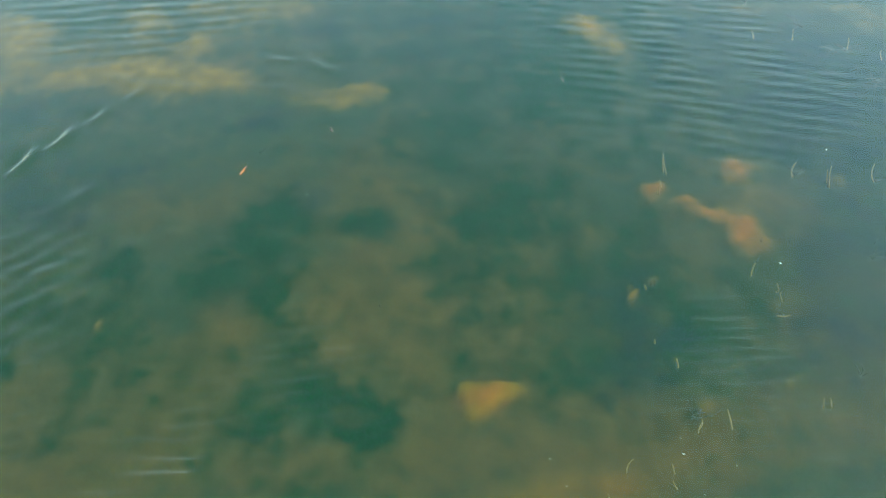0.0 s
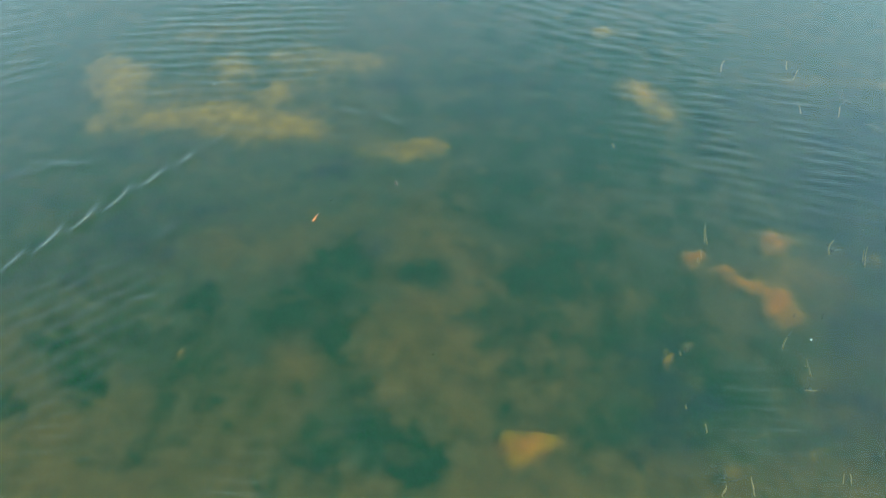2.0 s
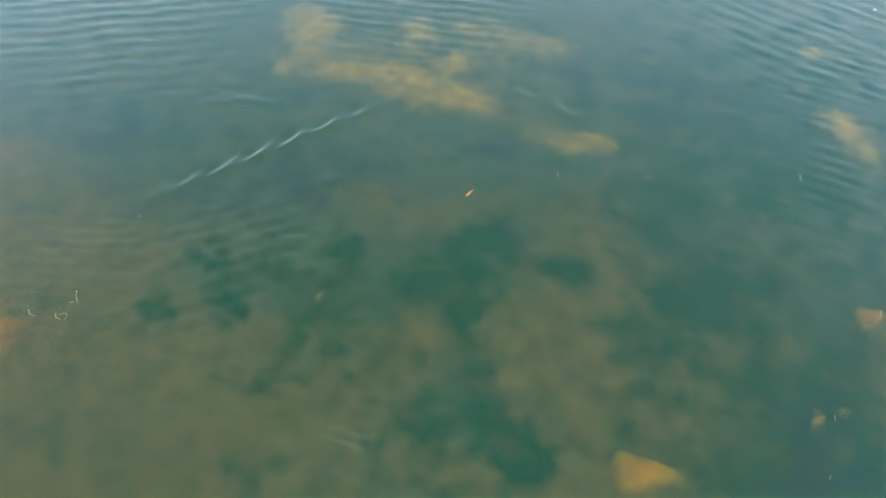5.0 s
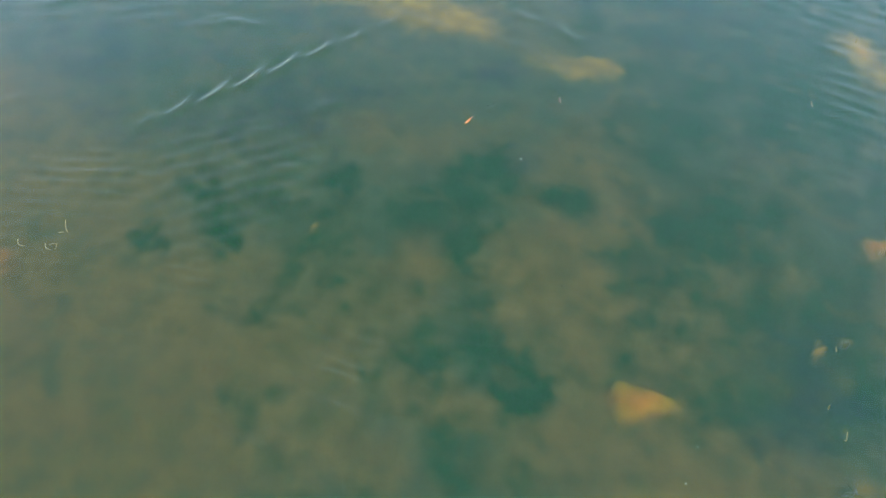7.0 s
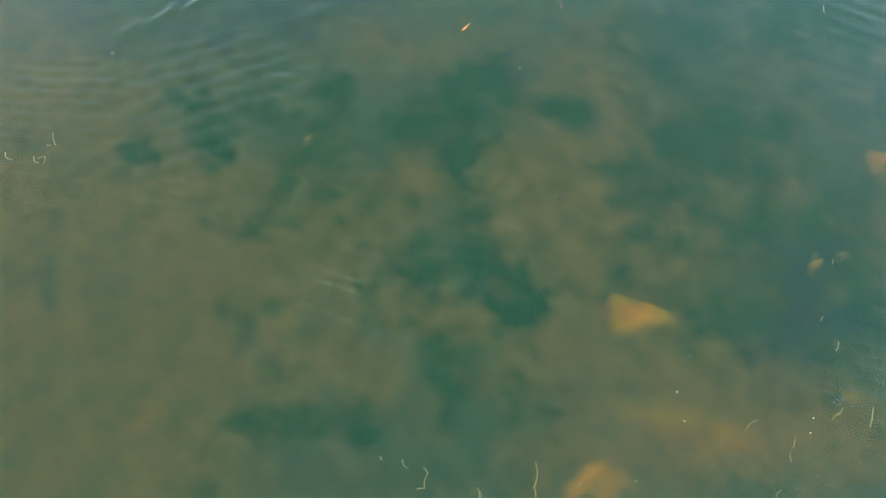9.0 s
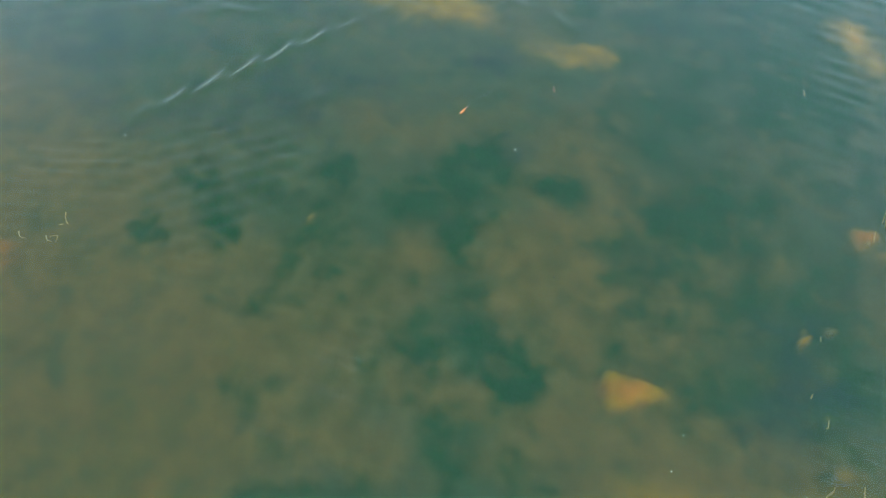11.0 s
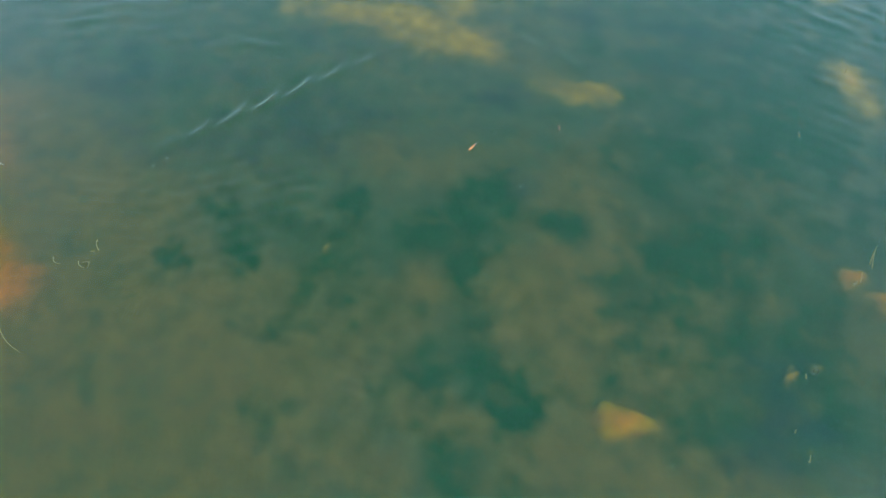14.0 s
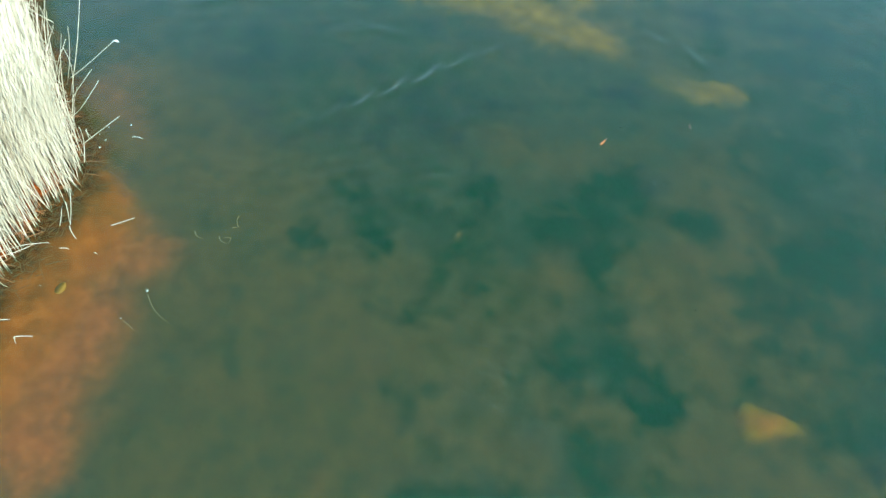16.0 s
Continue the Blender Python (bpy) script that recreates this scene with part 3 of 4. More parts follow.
patch(SAND, 0.48, 3.19, 0.14, 0.12, -126, 1.00, 0.17, 0.15)
patch(SAND, 0.61, 3.21, 0.12, 0.08, -165, 0.90, 0.17, 0.15)
patch(SAND, 0.72, 3.23, 0.09, 0.05, -174, 0.50, 0.10, 0.15)
patch(SAND, 0.74, 3.23, 0.16, 0.07, 173, 0.30, 0.52, 0.15)
patch(SAND, 0.50, 1.48, 0.21, 0.13, -146, 0.68, 0.30)
patch(SAND, 0.31, 1.32, 0.14, 0.06, -158, 0.41, 0.52)
patch(SAND, 0.75, 2.34, 0.41, 0.15, -158, 0.34, 0.70)
patch(SAND, 1.54, 2.21, 0.36, 0.26, -144, 0.34, 0.70)
patch(SAND, -1.44, 5.96, 0.06, 0.05, 98, 0.30, 0.52)
patch(SAND, 2.46, 5.89, 0.14, 0.11, -120, 0.52, 0.52)
patch(SAND, -3.32, 0.68, 0.17, 0.14, 157, 0.15, 0.52)
patch(SAND, -0.42, 1.05, 0.07, 0.05, 109, 0.38, 0.52)
patch(SAND, -6.07, 2.64, 0.08, 0.06, 179, 0.38, 0.52)
patch(SAND, 1.97, 4.31, 0.06, 0.04, 74, 0.38, 0.52)
patch(SAND, 2.21, 4.49, 0.06, 0.05, -128, 0.30, 0.52)
patch(SAND, 2.37, 3.05, 0.09, 0.05, 89, 0.26, 0.52)
patch(SAND, -3.16, -0.01, 0.29, 0.06, -159, 0.19, 0.52)
patch(OCHRE, -7.80, 2.50, 0.47, 0.26, 164, 0.85, 0.34)
patch(OCHRE, -6.81, 2.13, 0.44, 0.33, 150, 0.60, 0.39)
patch(OCHRE, -7.43, 1.81, 0.77, 0.44, -163, 0.85, 0.29)
patch(OCHRE, -7.08, 0.95, 0.72, 0.53, 175, 0.95, 0.39)
patch(OCHRE, -6.78, 0.18, 0.67, 0.48, 161, 0.95, 0.39)
patch(OCHRE, -6.35, -0.42, 0.60, 0.43, 161, 0.95, 0.39)
patch(OCHRE, -6.66, 1.32, 0.47, 0.31, 142, 0.30, 0.45)
patch(OCHRE, -6.35, 0.68, 0.45, 0.33, 157, 0.30, 0.52)
patch(OCHRE, -8.08, 0.47, 1.60, 0.77, 144, 1.00, 0.39)
patch(OCHRE, -8.85, 3.65, 1.26, 0.68, 138, 0.35, 0.39)
patch(OCHRE, -3.47, 0.59, 0.18, 0.16, 169, 0.20, 0.45)
patch(OCHRE, 2.53, 5.92, 0.13, 0.09, -163, 0.35, 0.34)
patch(OCHRE, 2.82, 5.72, 0.15, 0.09, -171, 0.50, 0.34)
patch(OCHRE, 3.12, 5.54, 0.25, 0.11, 164, 0.60, 0.34)
patch(OCHRE, 3.37, 5.33, 0.22, 0.12, 67, 0.60, 0.34)
patch(OCHRE, 3.47, 5.07, 0.20, 0.13, 60, 0.25, 0.34)
patch(OCHRE, 3.58, 6.26, 0.22, 0.16, 178, 0.50, 0.34)
patch(OCHRE, 1.64, 5.20, 0.17, 0.10, 78, 0.20, 0.34)
patch(OCHRE, 1.98, 4.31, 0.07, 0.03, 78, 0.30, 0.34)
patch(OCHRE, 2.23, 9.45, 0.22, 0.12, 125, 0.25, 0.34)
patch(OCHRE, -3.52, 3.95, 0.03, 0.02, 127, 0.40, 0.34)
patch(OCHRE, 0.39, 3.15, 0.23, 0.16, -162, 0.60, 0.39)
patch(OCHRE, 0.50, 1.48, 0.22, 0.13, -147, 0.42, 0.39)
patch(OCHRE, 0.31, 1.32, 0.13, 0.06, -158, 0.30, 0.34)
patch(OCHRE, 2.46, 5.89, 0.13, 0.09, -123, 0.50, 0.34)
patch(OCHRE, 1.03, 2.25, 0.56, 0.25, -156, 0.16, 0.52)
patch(OCHRE, 1.54, 2.19, 0.31, 0.24, -140, 0.20, 0.52)

# The bank: distance inland from the water's edge under the reeds.
EDGE = [(-7.2, -6.0), (-7.6, -0.5), (-7.85, 1.0), (-8.02, 2.0), (-7.98, 2.6), (-9.65, 3.76), (-12.04, 5.29), (-13.5, 6.6), (-22.0, 11.0)]


def inland(px, py):
    """Signed distance from the edge of the bank, positive under the reeds."""
    best, sign = np.full(np.shape(px), 1e9), np.ones(np.shape(px))
    for (ax, ay), (bx, by) in zip(EDGE, EDGE[1:]):
        dx, dy = bx - ax, by - ay
        t = np.clip(((px - ax) * dx + (py - ay) * dy) / (dx * dx + dy * dy), 0, 1)
        d = np.hypot(px - ax - t * dx, py - ay - t * dy)
        cross = dx * (py - ay) - dy * (px - ax)
        closer = d < best
        best, sign = np.where(closer, d, best), np.where(closer, np.sign(cross), sign)
    return best * sign


BANK = inland(GX + 0.15 * ripple_field(1.1, 8), GY + 0.15 * ripple_field(1.1, 9))
LITTER = np.clip((BANK + 0.42) / 0.42, 0, 1)
HEIGHT = -0.34 + 0.07 * SAND + 0.03 * MUD - 0.03 * WEED + 0.04 * OCHRE + 0.02 * ripple_field(0.9, 11)
HEIGHT = HEIGHT + np.clip((BANK + 0.9) / 1.3, 0, 1) ** 1.5 * 0.38 + np.clip(BANK, 0, 3) * 0.05


def grid_mesh(name, heights):
    rows, cols = GX.shape
    verts = np.stack([GX, GY, heights], -1).reshape(-1, 3)
    idx = np.arange(rows * cols).reshape(rows, cols)
    faces = np.stack([idx[:-1, :-1], idx[:-1, 1:], idx[1:, 1:], idx[1:, :-1]], -1).reshape(-1, 4)
    mesh = bpy.data.meshes.new(name)
    mesh.from_pydata(verts.tolist(), [], faces.tolist())
    mesh.polygons.foreach_set("use_smooth", np.ones(len(faces), bool))
    return mesh


bed_mesh = grid_mesh("ground", HEIGHT)
for key, field in (("sand", SAND), ("mud", MUD), ("weed", WEED), ("ochre", OCHRE), ("dark_sky_tint", DARK_SKY_TINT), ("litter", LITTER)):
    bed_mesh.attributes.new(key, "FLOAT", "POINT").data.foreach_set("value", field.ravel().astype(np.float32))
bed_mesh.materials.append(BED)
ground = tagged(new("ground", bed_mesh), "shallow pond bed of silt, sand and green weed", "pond bed", kind="structure")

# ---- water ----
xs, ys = spaced(-12.0, 8.0, 0.06, 1500), spaced(-2.0, 15.0, 0.06, 1500)
GX, GY = np.meshgrid(xs, ys)
SWELL = np.zeros_like(GX)


def crest(x0, y0, x1, y1, rise, width):
    """A short, low wave crest left by a passing swimmer, with a trough behind it."""
    global SWELL
    dx, dy = x1 - x0, y1 - y0
    length = math.hypot(dx, dy)
    along = ((GX - x0) * dx + (GY - y0) * dy) / length
    off = ((GY - y0) * dx - (GX - x0) * dy) / length
    off = off + 0.06 * np.sin(along * 2.3 / max(length, 0.3))
    fade = np.exp(-(np.clip(np.abs(along - length / 2) - length * 0.3, 0, None) / (length * 0.25)) ** 2)
    SWELL = SWELL + 1.6 * rise * fade * (np.exp(-((off / width) ** 2)) - 0.6 * np.exp(-(((off - 1.7 * width) / (1.2 * width)) ** 2)))


crest(-6.05, 4.35, -6.01, 4.62, 0.0108, 0.045)
crest(-5.81, 4.66, -5.75, 5.05, 0.0162, 0.045)
crest(-5.55, 4.99, -5.47, 5.47, 0.0207, 0.045)
crest(-5.28, 5.37, -5.19, 5.86, 0.0230, 0.045)
crest(-4.99, 5.79, -4.91, 6.25, 0.0230, 0.045)
crest(-4.69, 6.27, -4.62, 6.62, 0.0207, 0.045)
crest(-4.37, 6.75, -4.32, 7.00, 0.0162, 0.045)
crest(-4.06, 7.21, -4.00, 7.46, 0.0108, 0.045)
crest(-4.52, 4.26, -4.28, 4.27, 0.0072, 0.045)
crest(-4.15, 4.43, -3.92, 4.44, 0.0072, 0.045)
crest(-3.77, 4.60, -3.54, 4.61, 0.0072, 0.045)
crest(-3.39, 4.78, -3.16, 4.79, 0.0072, 0.045)
crest(-3.02, 4.95, -2.79, 4.96, 0.0072, 0.045)
crest(-7.91, 4.11, -7.76, 4.33, 0.0050, 0.05)
crest(-1.83, 8.10, -1.48, 7.91, 0.0108, 0.06)
crest(-2.47, 8.20, -2.09, 8.12, 0.0090, 0.06)
crest(-4.42, 7.71, -3.82, 7.57, 0.0045, 0.06)
crest(-3.82, 7.57, -3.15, 7.52, 0.0045, 0.06)
crest(-2.65, 7.55, -2.18, 7.52, 0.0045, 0.06)
crest(-2.18, 7.52, -1.74, 7.36, 0.0045, 0.06)
crest(-1.74, 7.36, -1.37, 7.15, 0.0045, 0.06)
crest(-4.39, 5.15, -3.97, 5.67, 0.0080, 0.045)
crest(-4.32, 5.36, -4.07, 5.67, 0.0070, 0.04)
crest(-6.30, 6.57, -5.60, 6.68, 0.0060, 0.06)
crest(-6.62, 6.23, -6.02, 6.64, 0.0060, 0.045)
crest(-6.56, 6.35, -6.31, 6.64, 0.0060, 0.04)
water_mesh = grid_mesh("water", SWELL)
water_mesh.materials.append(WATER)
water = tagged(new("water", water_mesh), "murky green pond water with faint ripples", "water", kind="structure")


# ---- reeds on the bank ----
def reed_line(base, height, lean, bend):
    """The bending middle line of a reed's stalk."""
    base = Vector(base)
    return [base + Vector((lean[0] * s + bend[0] * s * s, lean[1] * s + bend[1] * s * s, height * s * (1 - 0.08 * s))) for s in (0, 0.2, 0.4, 0.6, 0.8, 1)]


def reed_stalk(bm, line, thick=0.0055):
    tube(bm, line, [thick * (1 - 0.65 * k / 5) for k in range(6)], 4)


def reed_leaf(bm, line, r):
    """A narrow dry blade that rises from the stalk and hangs over."""
    a, length, droop = r.uniform(0, 2 * math.pi), r.uniform(0.2, 0.42), r.uniform(0.7, 1.3)
    way, start = Vector((math.cos(a), math.sin(a), 0)), line[r.randint(2, 4)]
    pts = [start + way * length * s * 0.4 + Vector((0, 0, length * (0.5 * s - droop * s * s))) for s in (0, 0.3, 0.65, 1)]
    blade(bm, pts, r.uniform(0.006, 0.010), way.cross(Vector((0, 0, 1))).cross(way))


def plain_mesh(name, bm):
    mesh = bpy.data.meshes.new(name)
    bm.to_mesh(mesh)
    bm.free()
    mesh.materials.append(REED)
    return mesh


r = random.Random(7)
reed_bed = tagged(new("reed_bed"), "dense stand of dry pale straw reeds on the muddy bank", "reeds")
reed_bed.location = (-8.6, 2.4, 0.08)


def bank_height(x, y):
    b = float(inland(np.array(x), np.array(y)))
    return -0.30 + min(max((b + 0.9) / 1.3, 0), 1) ** 1.5 * 0.38 + min(max(b, 0), 3) * 0.05


shapes = []
for k in range(14):
    line = reed_line((0, 0, 0), r.uniform(1.5, 2.2), (r.uniform(-0.05, 0.25), r.uniform(0.0, 0.3)), (r.uniform(-0.05, 0.22), r.uniform(-0.05, 0.28)))
    stalk = bmesh.new()
    reed_stalk(stalk, line)
    leaves = []
    for _ in range(r.randint(0, 2)):
        leaf = bmesh.new()
        reed_leaf(leaf, line, r)
        leaves.append(plain_mesh("leaf", leaf))
    shapes.append((plain_mesh("reed", stalk), leaves))

spots = []
while len(spots) < 16000:
    x, y = r.uniform(-13.5, -7.3), r.uniform(-2.0, 7.0)
    d = float(inland(np.array(x), np.array(y)))
    if d < -0.03 or d > 3.2 or (d > 1.8 and r.random() < 0.55) or (d < 0.35 and r.random() > 0.16 + d * 2.1):
        continue
    spots.append((d, x, y))
spots.sort()
thicket = bmesh.new()
for i, (d, x, y) in enumerate(spots):
    z = bank_height(x, y) - 0.03
    if i < 300:
        stalk, leaves = r.choice(shapes)
        ob = new("reed", stalk)
        ob.parent = reed_bed
        ob.matrix_basis = Matrix.Translation(Vector((x, y, z)) - reed_bed.location) @ Euler((r.uniform(-0.1, 0.08), r.uniform(-0.08, 0.1), r.uniform(-0.6, 0.6))).to_matrix().to_4x4() @ Matrix.Scale(r.uniform(0.6, 1.05), 4)
        for leaf in leaves:
            new("leaf", leaf).parent = ob
    else:
        line = reed_line(Vector((x, y, z)) - reed_bed.location, r.uniform(1.5, 2.3), (r.uniform(-0.04, 0.22), r.uniform(0.0, 0.28)), (r.uniform(-0.08, 0.2), r.uniform(-0.05, 0.25)))
        reed_stalk(thicket, line)
        if r.random() < 0.35:
            reed_leaf(thicket, line, r)
tagged(part("reed_thicket", thicket, REED, reed_bed), kind="stuff")


# ---- litter at the foot of the reeds ----
r = random.Random(31)
scraps = bmesh.new()
made = 0
while made < 700:
    x, y = r.uniform(-10.0, -7.0), r.uniform(-0.8, 4.6)
    d = float(inland(np.array(x), np.array(y)))
    if not -0.3 < d < 0.4 or r.random() < -d * 3:
        continue
    z = max(bank_height(x, y) + 0.03, -0.16) + r.uniform(0, 0.05)
    a, length = r.gauss(0.9, 0.8), r.uniform(0.06, 0.28)
    step = Vector((math.cos(a), math.sin(a), r.uniform(-0.12, 0.12))) * length
    start = Vector((x, y, z))
    tube(scraps, [start, start + step * 0.5 + Vector((0, 0, 0.01)), start + step], [0.0035, 0.004, 0.002], 4)
    made += 1
tagged(part("reed_litter", scraps, LITTER_STRAW), "rusty brown reed litter along the muddy edge", "litter", kind="stuff")

# ---- sunken and floating scraps ----
r = random.Random(21)


def strand(name, a, b, thick, material, bow=0.06):
    """A slightly bowed dry stem from a to b, one thing with its origin at the lower end."""
    a, b = Vector(a), Vector(b)
    side = (b - a).cross(Vector((0, 0, 1))).normalized() * (b - a).length * r.uniform(-bow, bow) * 2
    ob_pts = [(b - a) * s + side * math.sin(math.pi * s) for s in (0, 0.2, 0.4, 0.6, 0.8, 1)]
    bm = bmesh.new()
    tube(bm, ob_pts, [thick * (1 - 0.5 * k / 5) for k in range(6)], 5)
    ob = part(name, bm, material)
    ob.location = a
    return ob


def sunken_stem(a, b):
    tagged(strand("sunken_stem", a, b, 0.0052, STEM, 0.09), "thin straw stem stuck in the silt underwater", "stem", "sunken stems")


def dark_twig(a, b):
    tagged(strand("dark_twig", a, b, 0.008, DARK_TWIG), "short dark wet twig lying in the water", "twig", "dark twigs")


def floating_reed(a, b):
    tagged(strand("broken_reed", a, b, 0.0042, REED, 0.04), "broken pale reed stalk lying on the water", "reed stalk", "broken reeds")


def edge_reed(a, b, plume=False):
    """A longer stalk at the margin of the stand, leaning out over the water."""
    ob = strand("leaning_reed", a, b, 0.005, REED, 0.08)
    ob.parent = reed_bed
    ob.location = Vector(a) - reed_bed.location
    if plume:
        way = (Vector(b) - Vector(a)).normalized()
        bm = bmesh.new()
        bow = [Vector(b) - Vector(a) + way * d + Vector((0, 0, -z)) for d, z in ((0, 0), (0.05, 0.0), (0.10, 0.02), (0.14, 0.06))]
        tube(bm, bow, [0.004, 0.005, 0.013, 0.006], 6)
        part("plume", bm, FLUFF, ob, "pale drooping reed plume")


def fluff(x, y, size=0.018):
    """A little tuft of seed down: a lumpy core with short hairs."""
    size *= 0.78
    bm = bmesh.new()
    bmesh.ops.create_icosphere(bm, subdivisions=2, radius=size)
    for v in bm.verts:
        v.co *= 0.75 + 0.5 * noise.noise(v.co * 60 + Vector((x, y, 0)))
        v.co.z *= 0.6
    for _ in range(7):
        a = r.uniform(0, 2 * math.pi)
        tip = Vector((math.cos(a), math.sin(a), r.uniform(0, 0.6))) * size * r.uniform(1.3, 1.9)
        tube(bm, [tip * 0.4, tip], [size * 0.12, size * 0.04], 3)
    ob = part("seed_fluff", bm, FLUFF)
    ob.location = (x, y, size * 0.3)
    ob.scale = (r.uniform(0.7, 1.6), r.uniform(0.7, 1.1), 1)
    ob.rotation_euler.z = r.uniform(0, 3)
    tagged(ob, "tiny white tuft of seed fluff floating on the water", "seed fluff", "floating fluff")


sunken_stem((3.54, 10.04, -0.20), (3.55, 10.09, -0.02))
sunken_stem((4.63, 10.19, -0.20), (4.56, 10.17, -0.02))
sunken_stem((4.66, 9.91, -0.20), (4.67, 9.92, -0.02))
sunken_stem((4.56, 8.99, -0.20), (4.45, 8.95, -0.02))
sunken_stem((5.11, 8.96, -0.20), (5.06, 8.97, -0.02))
sunken_stem((5.83, 8.73, -0.20), (5.79, 8.76, -0.02))
sunken_stem((6.23, 8.47, -0.20), (6.12, 8.43, -0.02))
sunken_stem((2.64, 6.11, -0.20), (2.60, 6.17, -0.02))
sunken_stem((2.51, 5.74, -0.20), (2.46, 5.70, -0.02))
sunken_stem((2.48, 5.75, -0.20), (2.42, 5.68, -0.02))
sunken_stem((4.17, 6.04, -0.20), (4.19, 6.14, -0.05))
sunken_stem((4.56, 5.88, -0.22), (4.57, 6.06, -0.03))
sunken_stem((4.56, 5.97, -0.22), (4.50, 5.99, -0.03))
sunken_stem((5.13, 5.99, -0.22), (5.11, 6.12, -0.05))
sunken_stem((5.42, 5.95, -0.22), (5.35, 6.02, -0.05))
sunken_stem((3.26, 4.55, -0.22), (3.25, 4.58, -0.03))
sunken_stem((4.81, 4.31, -0.20), (4.73, 4.32, -0.01))
sunken_stem((3.44, 4.32, -0.20), (3.38, 4.30, -0.02))
sunken_stem((3.47, 4.20, -0.20), (3.39, 4.18, -0.02))
sunken_stem((3.33, 3.99, -0.15), (3.47, 4.00, -0.15))
sunken_stem((2.07, 4.27, -0.10), (2.03, 4.27, -0.02))
sunken_stem((2.03, 3.62, -0.10), (2.01, 3.62, -0.02))
sunken_stem((2.23, 3.42, -0.20), (2.17, 3.41, -0.02))
sunken_stem((2.25, 2.73, -0.15), (2.25, 2.76, -0.02))
sunken_stem((2.56, 2.77, -0.15), (2.51, 2.85, -0.02))
sunken_stem((3.46, 3.00, -0.20), (3.41, 3.02, -0.04))
sunken_stem((3.51, 2.98, -0.15), (3.45, 3.01, -0.02))
sunken_stem((5.24, 5.43, -0.20), (5.23, 5.46, -0.04))
sunken_stem((5.36, 5.47, -0.20), (5.31, 5.52, -0.04))
sunken_stem((5.20, 5.51, -0.20), (5.16, 5.55, -0.04))
sunken_stem((1.55, 2.35, -0.12), (1.60, 2.43, -0.02))
sunken_stem((2.25, 2.75, -0.12), (2.26, 2.80, -0.02))
sunken_stem((2.57, 2.84, -0.15), (2.51, 2.90, -0.02))
sunken_stem((1.98, 2.38, -0.20), (1.93, 2.41, -0.06))
sunken_stem((1.94, 2.21, -0.10), (1.89, 2.24, -0.01))
sunken_stem((1.38, 2.15, -0.15), (1.35, 2.15, -0.05))
sunken_stem((1.86, 1.88, -0.10), (1.87, 1.92, -0.02))
sunken_stem((-1.28, 0.99, -0.10), (-1.28, 1.00, -0.02))
sunken_stem((-1.12, 1.06, -0.12), (-1.03, 0.99, -0.02))
sunken_stem((-0.86, 0.91, -0.12), (-0.87, 1.01, -0.02))
sunken_stem((-0.87, 1.01, -0.05), (-0.92, 1.04, -0.01))
sunken_stem((-0.91, 0.87, -0.06), (-0.85, 0.89, -0.03))
sunken_stem((-0.43, 0.96, -0.15), (-0.45, 1.05, -0.02))
sunken_stem((-0.41, 0.98, -0.15), (-0.43, 1.04, -0.02))
sunken_stem((-0.01, 1.25, -0.20), (-0.07, 1.42, -0.02))
sunken_stem((0.02, 1.17, -0.10), (-0.03, 1.22, -0.01))
sunken_stem((-0.17, 1.03, -0.05), (-0.12, 1.06, -0.01))
sunken_stem((0.33, 1.38, -0.15), (0.32, 1.40, -0.05))
sunken_stem((-5.87, 2.77, -0.12), (-5.88, 2.84, 0.01))
sunken_stem((-5.87, 2.69, -0.02), (-5.82, 2.71, -0.01))
sunken_stem((-6.00, 2.56, -0.12), (-5.84, 2.49, -0.06))
sunken_stem((-5.93, 2.55, -0.10), (-5.81, 2.57, -0.05))
sunken_stem((-5.85, 2.53, -0.12), (-5.83, 2.58, -0.05))
sunken_stem((-6.30, 2.49, -0.10), (-6.11, 2.42, -0.04))
sunken_stem((2.65, 6.02, -0.15), (2.62, 6.25, -0.01))
sunken_stem((2.54, 5.77, -0.15), (2.50, 5.82, -0.03))
sunken_stem((1.61, 7.78, -0.10), (1.56, 7.77, -0.01))
sunken_stem((2.07, 9.30, -0.10), (2.05, 9.30, -0.01))
dark_twig((3.25, 4.58, -0.03), (3.28, 4.63, -0.01))
dark_twig((4.59, 4.85, -0.03), (4.64, 4.90, 0.00))
dark_twig((3.40, 4.88, -0.05), (3.42, 4.92, -0.02))
dark_twig((3.74, 4.92, -0.10), (3.76, 4.97, -0.04))
dark_twig((-2.22, 6.29, -0.08), (-2.13, 6.37, -0.05))
dark_twig((-0.62, 3.98, -0.02), (-0.62, 4.00, 0.00))
floating_reed((-7.18, 2.08, 0.00), (-6.99, 2.29, 0.01))
floating_reed((-8.36, 2.92, 0.02), (-7.93, 3.33, 0.35))
floating_reed((-8.49, 3.12, 0.02), (-8.28, 3.04, 0.05))
floating_reed((-8.43, 3.11, 0.10), (-8.32, 3.02, 0.02))
floating_reed((-7.13, 0.47, 0.01), (-6.95, 0.56, 0.01))
floating_reed((-7.13, 0.47, 0.01), (-7.06, 0.42, 0.00))
floating_reed((-7.41, 0.56, 0.02), (-7.33, 0.61, 0.01))
floating_reed((-7.87, 3.29, 0.01), (-7.86, 3.32, 0.01))
floating_reed((-7.86, 3.32, 0.01), (-7.72, 3.34, 0.01))
floating_reed((-7.50, 1.56, 0.01), (-7.39, 1.60, 0.01))
floating_reed((-7.90, 2.24, 0.12), (-7.61, 1.86, 0.01))
floating_reed((-7.58, 1.84, 0.05), (-7.42, 1.75, 0.00))
floating_reed((-7.64, 2.00, 0.30), (-7.64, 1.89, 0.02))
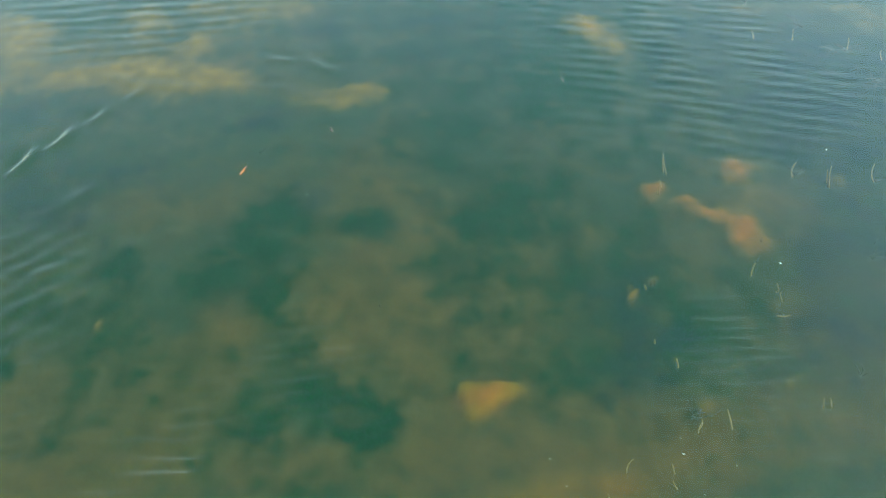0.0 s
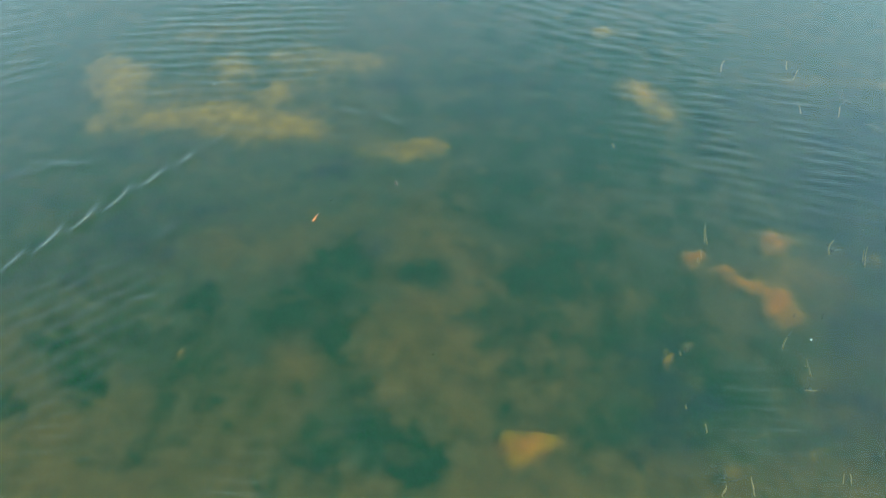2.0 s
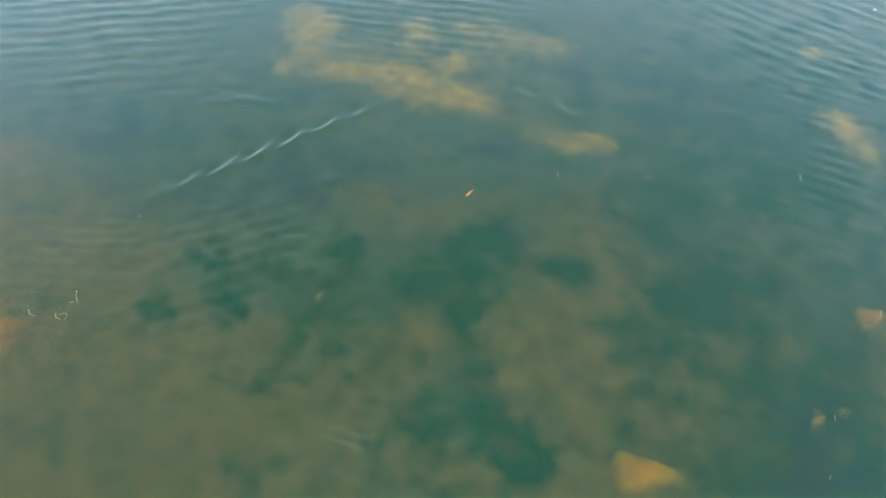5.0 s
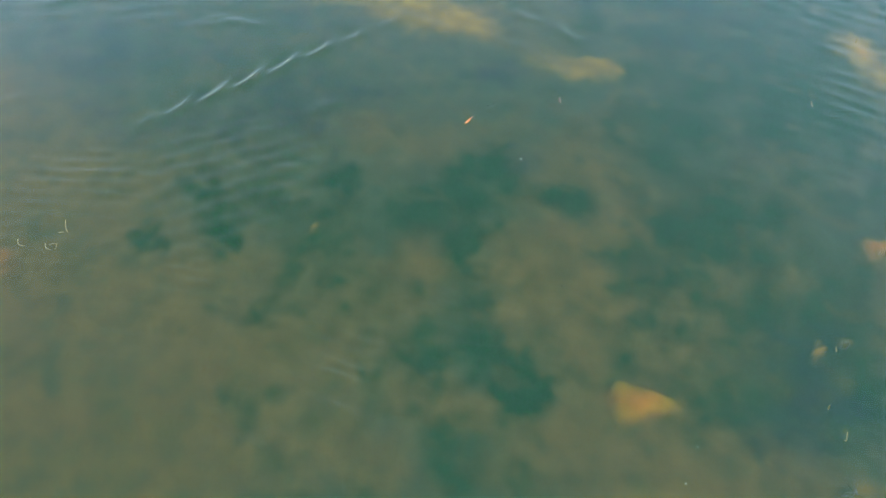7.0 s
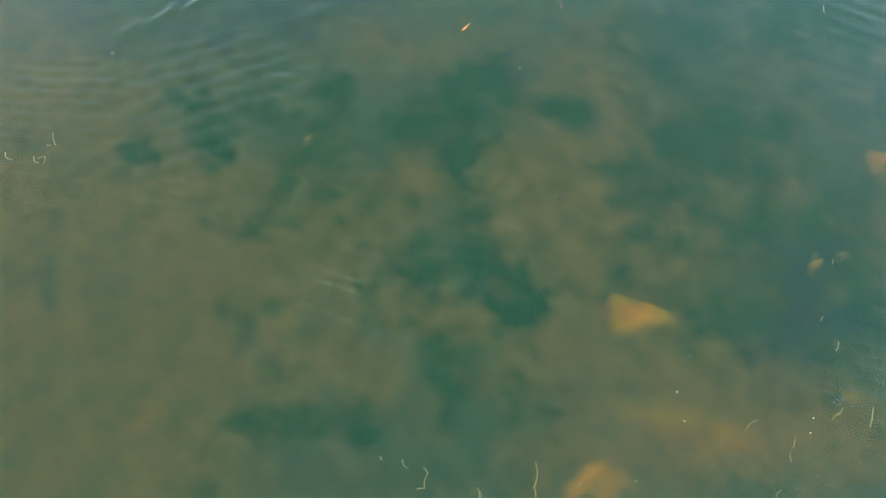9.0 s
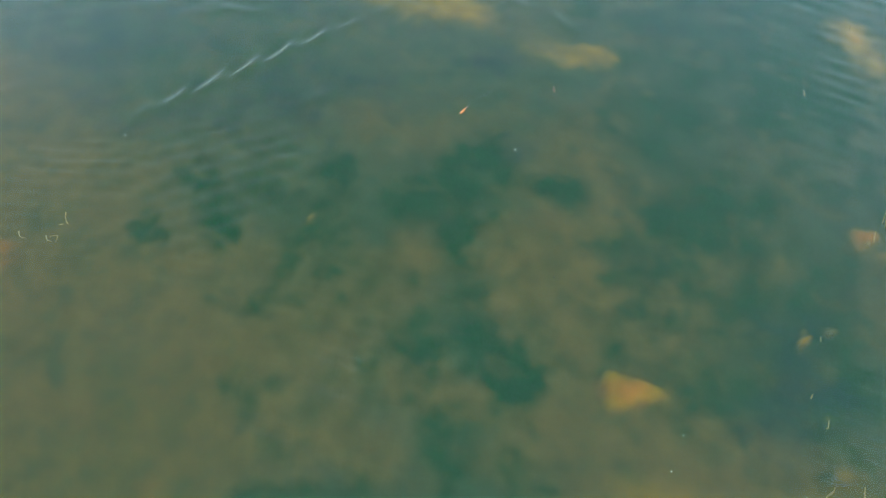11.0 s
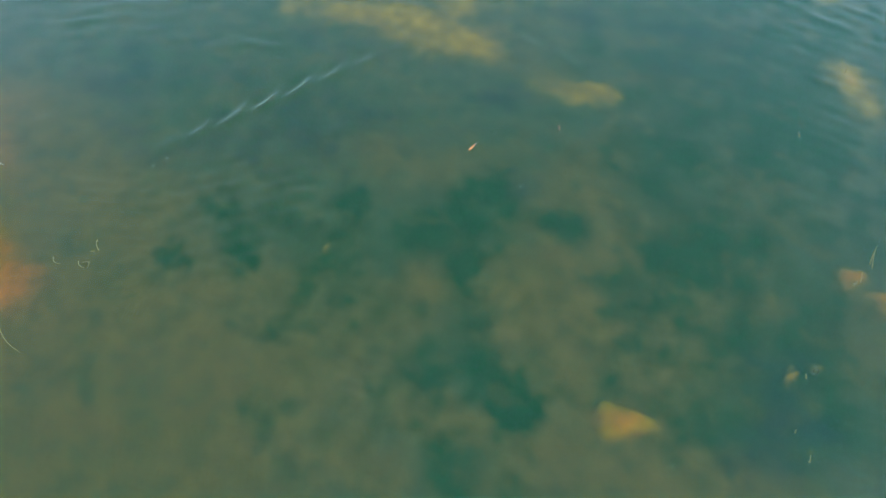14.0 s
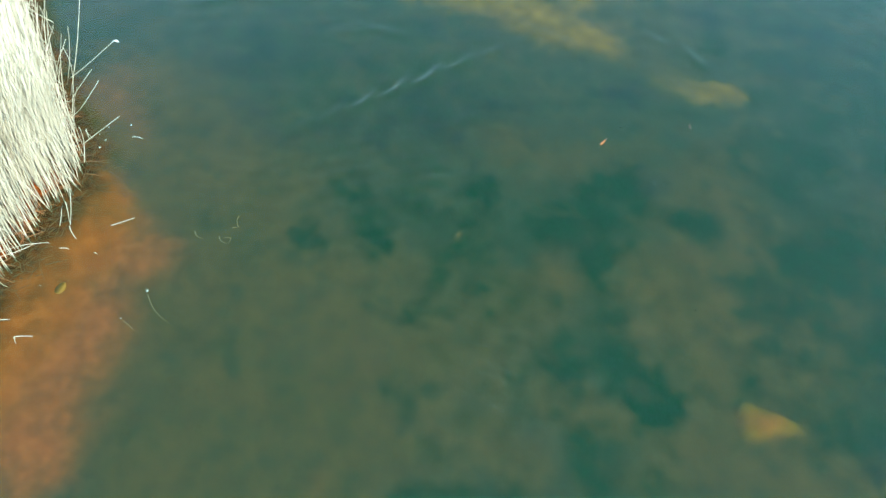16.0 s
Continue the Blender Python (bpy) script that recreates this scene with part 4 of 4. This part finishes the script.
floating_reed((-7.71, 1.80, 0.02), (-7.70, 1.94, 0.20))
floating_reed((-7.09, 1.69, 0.01), (-7.04, 1.69, 0.01))
floating_reed((-7.98, 1.19, 0.12), (-7.58, 1.54, 0.10))
floating_reed((-7.57, 0.87, 0.25), (-7.59, 0.89, 0.08))
floating_reed((-7.95, 1.15, 0.10), (-7.71, 1.44, 0.12))
sunken_stem((-6.19, 1.52, -0.02), (-5.84, 1.37, -0.15))
sunken_stem((-6.23, 1.14, -0.02), (-6.14, 1.13, -0.15))
edge_reed((-9.03, 3.48, 0.10), (-8.61, 4.09, 1.50))
edge_reed((-9.04, 3.60, 0.30), (-8.08, 3.80, 1.10), True)
edge_reed((-8.95, 3.43, 0.10), (-8.32, 3.53, 0.80))
edge_reed((-8.74, 3.22, 0.10), (-8.22, 3.48, 0.70))
edge_reed((-9.22, 3.63, 0.10), (-8.51, 3.64, 1.30))
edge_reed((-9.12, 3.50, 0.10), (-8.50, 3.53, 1.20))
edge_reed((-9.67, 3.91, 0.10), (-9.07, 3.76, 1.50))
edge_reed((-9.47, 3.75, 0.10), (-8.81, 3.67, 1.40))
edge_reed((-9.28, 3.60, 0.10), (-8.55, 3.51, 1.40))
edge_reed((-9.48, 3.98, 0.60), (-9.09, 3.78, 1.30))
edge_reed((-9.08, 3.40, 0.10), (-8.90, 3.50, 0.90))
edge_reed((-8.72, 3.63, 1.30), (-8.85, 3.50, 1.60))
edge_reed((-8.41, 2.93, 0.05), (-8.17, 3.00, 0.70))
edge_reed((-8.10, 2.68, 0.05), (-7.90, 2.77, 0.70))
edge_reed((-8.79, 3.25, 0.10), (-8.42, 3.40, 1.20))

fluff(-6.21, 1.55, 0.016)
fluff(-6.25, 1.15, 0.012)
fluff(-8.03, 3.47, 0.017)
fluff(-8.27, 3.31, 0.012)
fluff(-8.16, 3.12, 0.010)
fluff(-8.14, 2.98, 0.013)
fluff(-8.30, 3.16, 0.011)
fluff(-7.34, 1.08, 0.011)
fluff(-1.53, 5.50, 0.011)
fluff(-5.96, 4.05, 0.009)
fluff(0.90, 2.42, 0.008)
fluff(1.01, 2.19, 0.006)
fluff(0.94, 2.78, 0.005)
fluff(2.03, 2.61, 0.006)
fluff(2.02, 2.47, 0.006)
fluff(2.12, 2.13, 0.005)
fluff(2.44, 2.37, 0.006)
fluff(0.74, 1.56, 0.006)
fluff(6.32, 9.85, 0.012)
fluff(3.48, 4.54, 0.012)
fluff(5.16, 5.75, 0.010)
fluff(4.58, 6.31, 0.009)
fluff(-4.51, 8.62, 0.011)
fluff(-8.11, 8.63, 0.010)
fluff(1.54, 12.24, 0.008)
fluff(2.55, 12.48, 0.015)
fluff(-4.36, 8.48, 0.008)
fluff(-5.87, 4.22, 0.005)


def fallen_leaf(x, y, z, length, width, turn, material, label, stalk=True):
    """A curled leaf with a stalk, lying on or in the water."""
    bm = bmesh.new()
    pts = [Vector((length * (s - 0.5), 0.02 * length * math.sin(3 * s), 0.10 * length * (2 * s - 1) ** 2)) for s in (0, 0.2, 0.4, 0.6, 0.8, 1)]
    blade(bm, pts, width)
    leaf = part("fallen_leaf", bm, material)
    leaf.matrix_world = pose(x, y, z, 0, 0, turn)
    tagged(leaf, label, "leaf", "fallen leaves")
    if stalk:
        bm = bmesh.new()
        tube(bm, [(length * 0.45, 0, 0.004), (length * 0.8, 0.01, -0.01), (length * 1.25, 0.02, -0.05)], [0.006, 0.005, 0.003], 5)
        part("stalk", bm, RED_LEAF, leaf, "thin reddish leaf stalk")
    return leaf


fallen_leaf(-2.32, 5.86, 0.008, 0.12, 0.028, 74, ORANGE_LEAF, "bright orange fallen leaf floating on the pond")
fallen_leaf(-1.38, 6.65, -0.02, 0.12, 0.035, 110, RED_LEAF, "dark red leaf just under the water", False)
fallen_leaf(-7.18, 1.18, -0.1, 0.16, 0.12, 100, YELLOW_LEAF, "yellow sunken leaf in the shallow water by the bank", False)


# ---- tufts of dead water weed ----
TUFT = plant_material("brown_water_weed", (0.060, 0.034, 0.018), (0.022, 0.020, 0.015))
r = random.Random(5)


def weed_tuft(x, y, size, count):
    """A clump of limp brown strands rising from the silt."""
    tuft = tagged(new("weed_tuft"), "clump of limp brown dead weed under the water", "water weed", "weed tufts")
    tuft.location = (x, y, -0.31)
    for _ in range(count):
        a, reach = r.uniform(0, 2 * math.pi), size * r.uniform(0.4, 1.0)
        top = r.uniform(0.03, 0.1)
        foot = Vector((r.uniform(-0.3, 0.3) * size, r.uniform(-0.3, 0.3) * size, -0.02))
        pts = [foot + Vector((math.cos(a) * reach * s * s, math.sin(a) * reach * s * s, top * math.sin(1.4 * s))) for s in (0, 0.25, 0.5, 0.75, 1)]
        bm = bmesh.new()
        tube(bm, pts, [0.004, 0.004, 0.0035, 0.003, 0.0015], 4)
        part("strand", bm, TUFT, tuft)


weed_tuft(4.66, 6.05, 0.22, 9)
weed_tuft(5.38, 5.66, 0.30, 11)
weed_tuft(4.75, 4.88, 0.16, 7)
weed_tuft(4.29, 6.22, 0.12, 5)
weed_tuft(5.23, 6.11, 0.14, 5)
weed_tuft(3.47, 4.11, 0.14, 6)
weed_tuft(2.37, 2.97, 0.16, 6)
weed_tuft(4.03, 3.44, 0.12, 5)
weed_tuft(4.81, 10.21, 0.16, 6)
weed_tuft(3.68, 10.32, 0.12, 5)
weed_tuft(5.81, 8.96, 0.40, 9)
weed_tuft(5.48, 9.58, 0.36, 8)
weed_tuft(6.02, 8.10, 0.32, 8)
weed_tuft(4.63, 4.11, 0.18, 6)
weed_tuft(2.40, 3.00, 0.16, 6)
weed_tuft(-0.44, 1.03, 0.10, 5)
weed_tuft(2.23, 4.52, 0.12, 5)
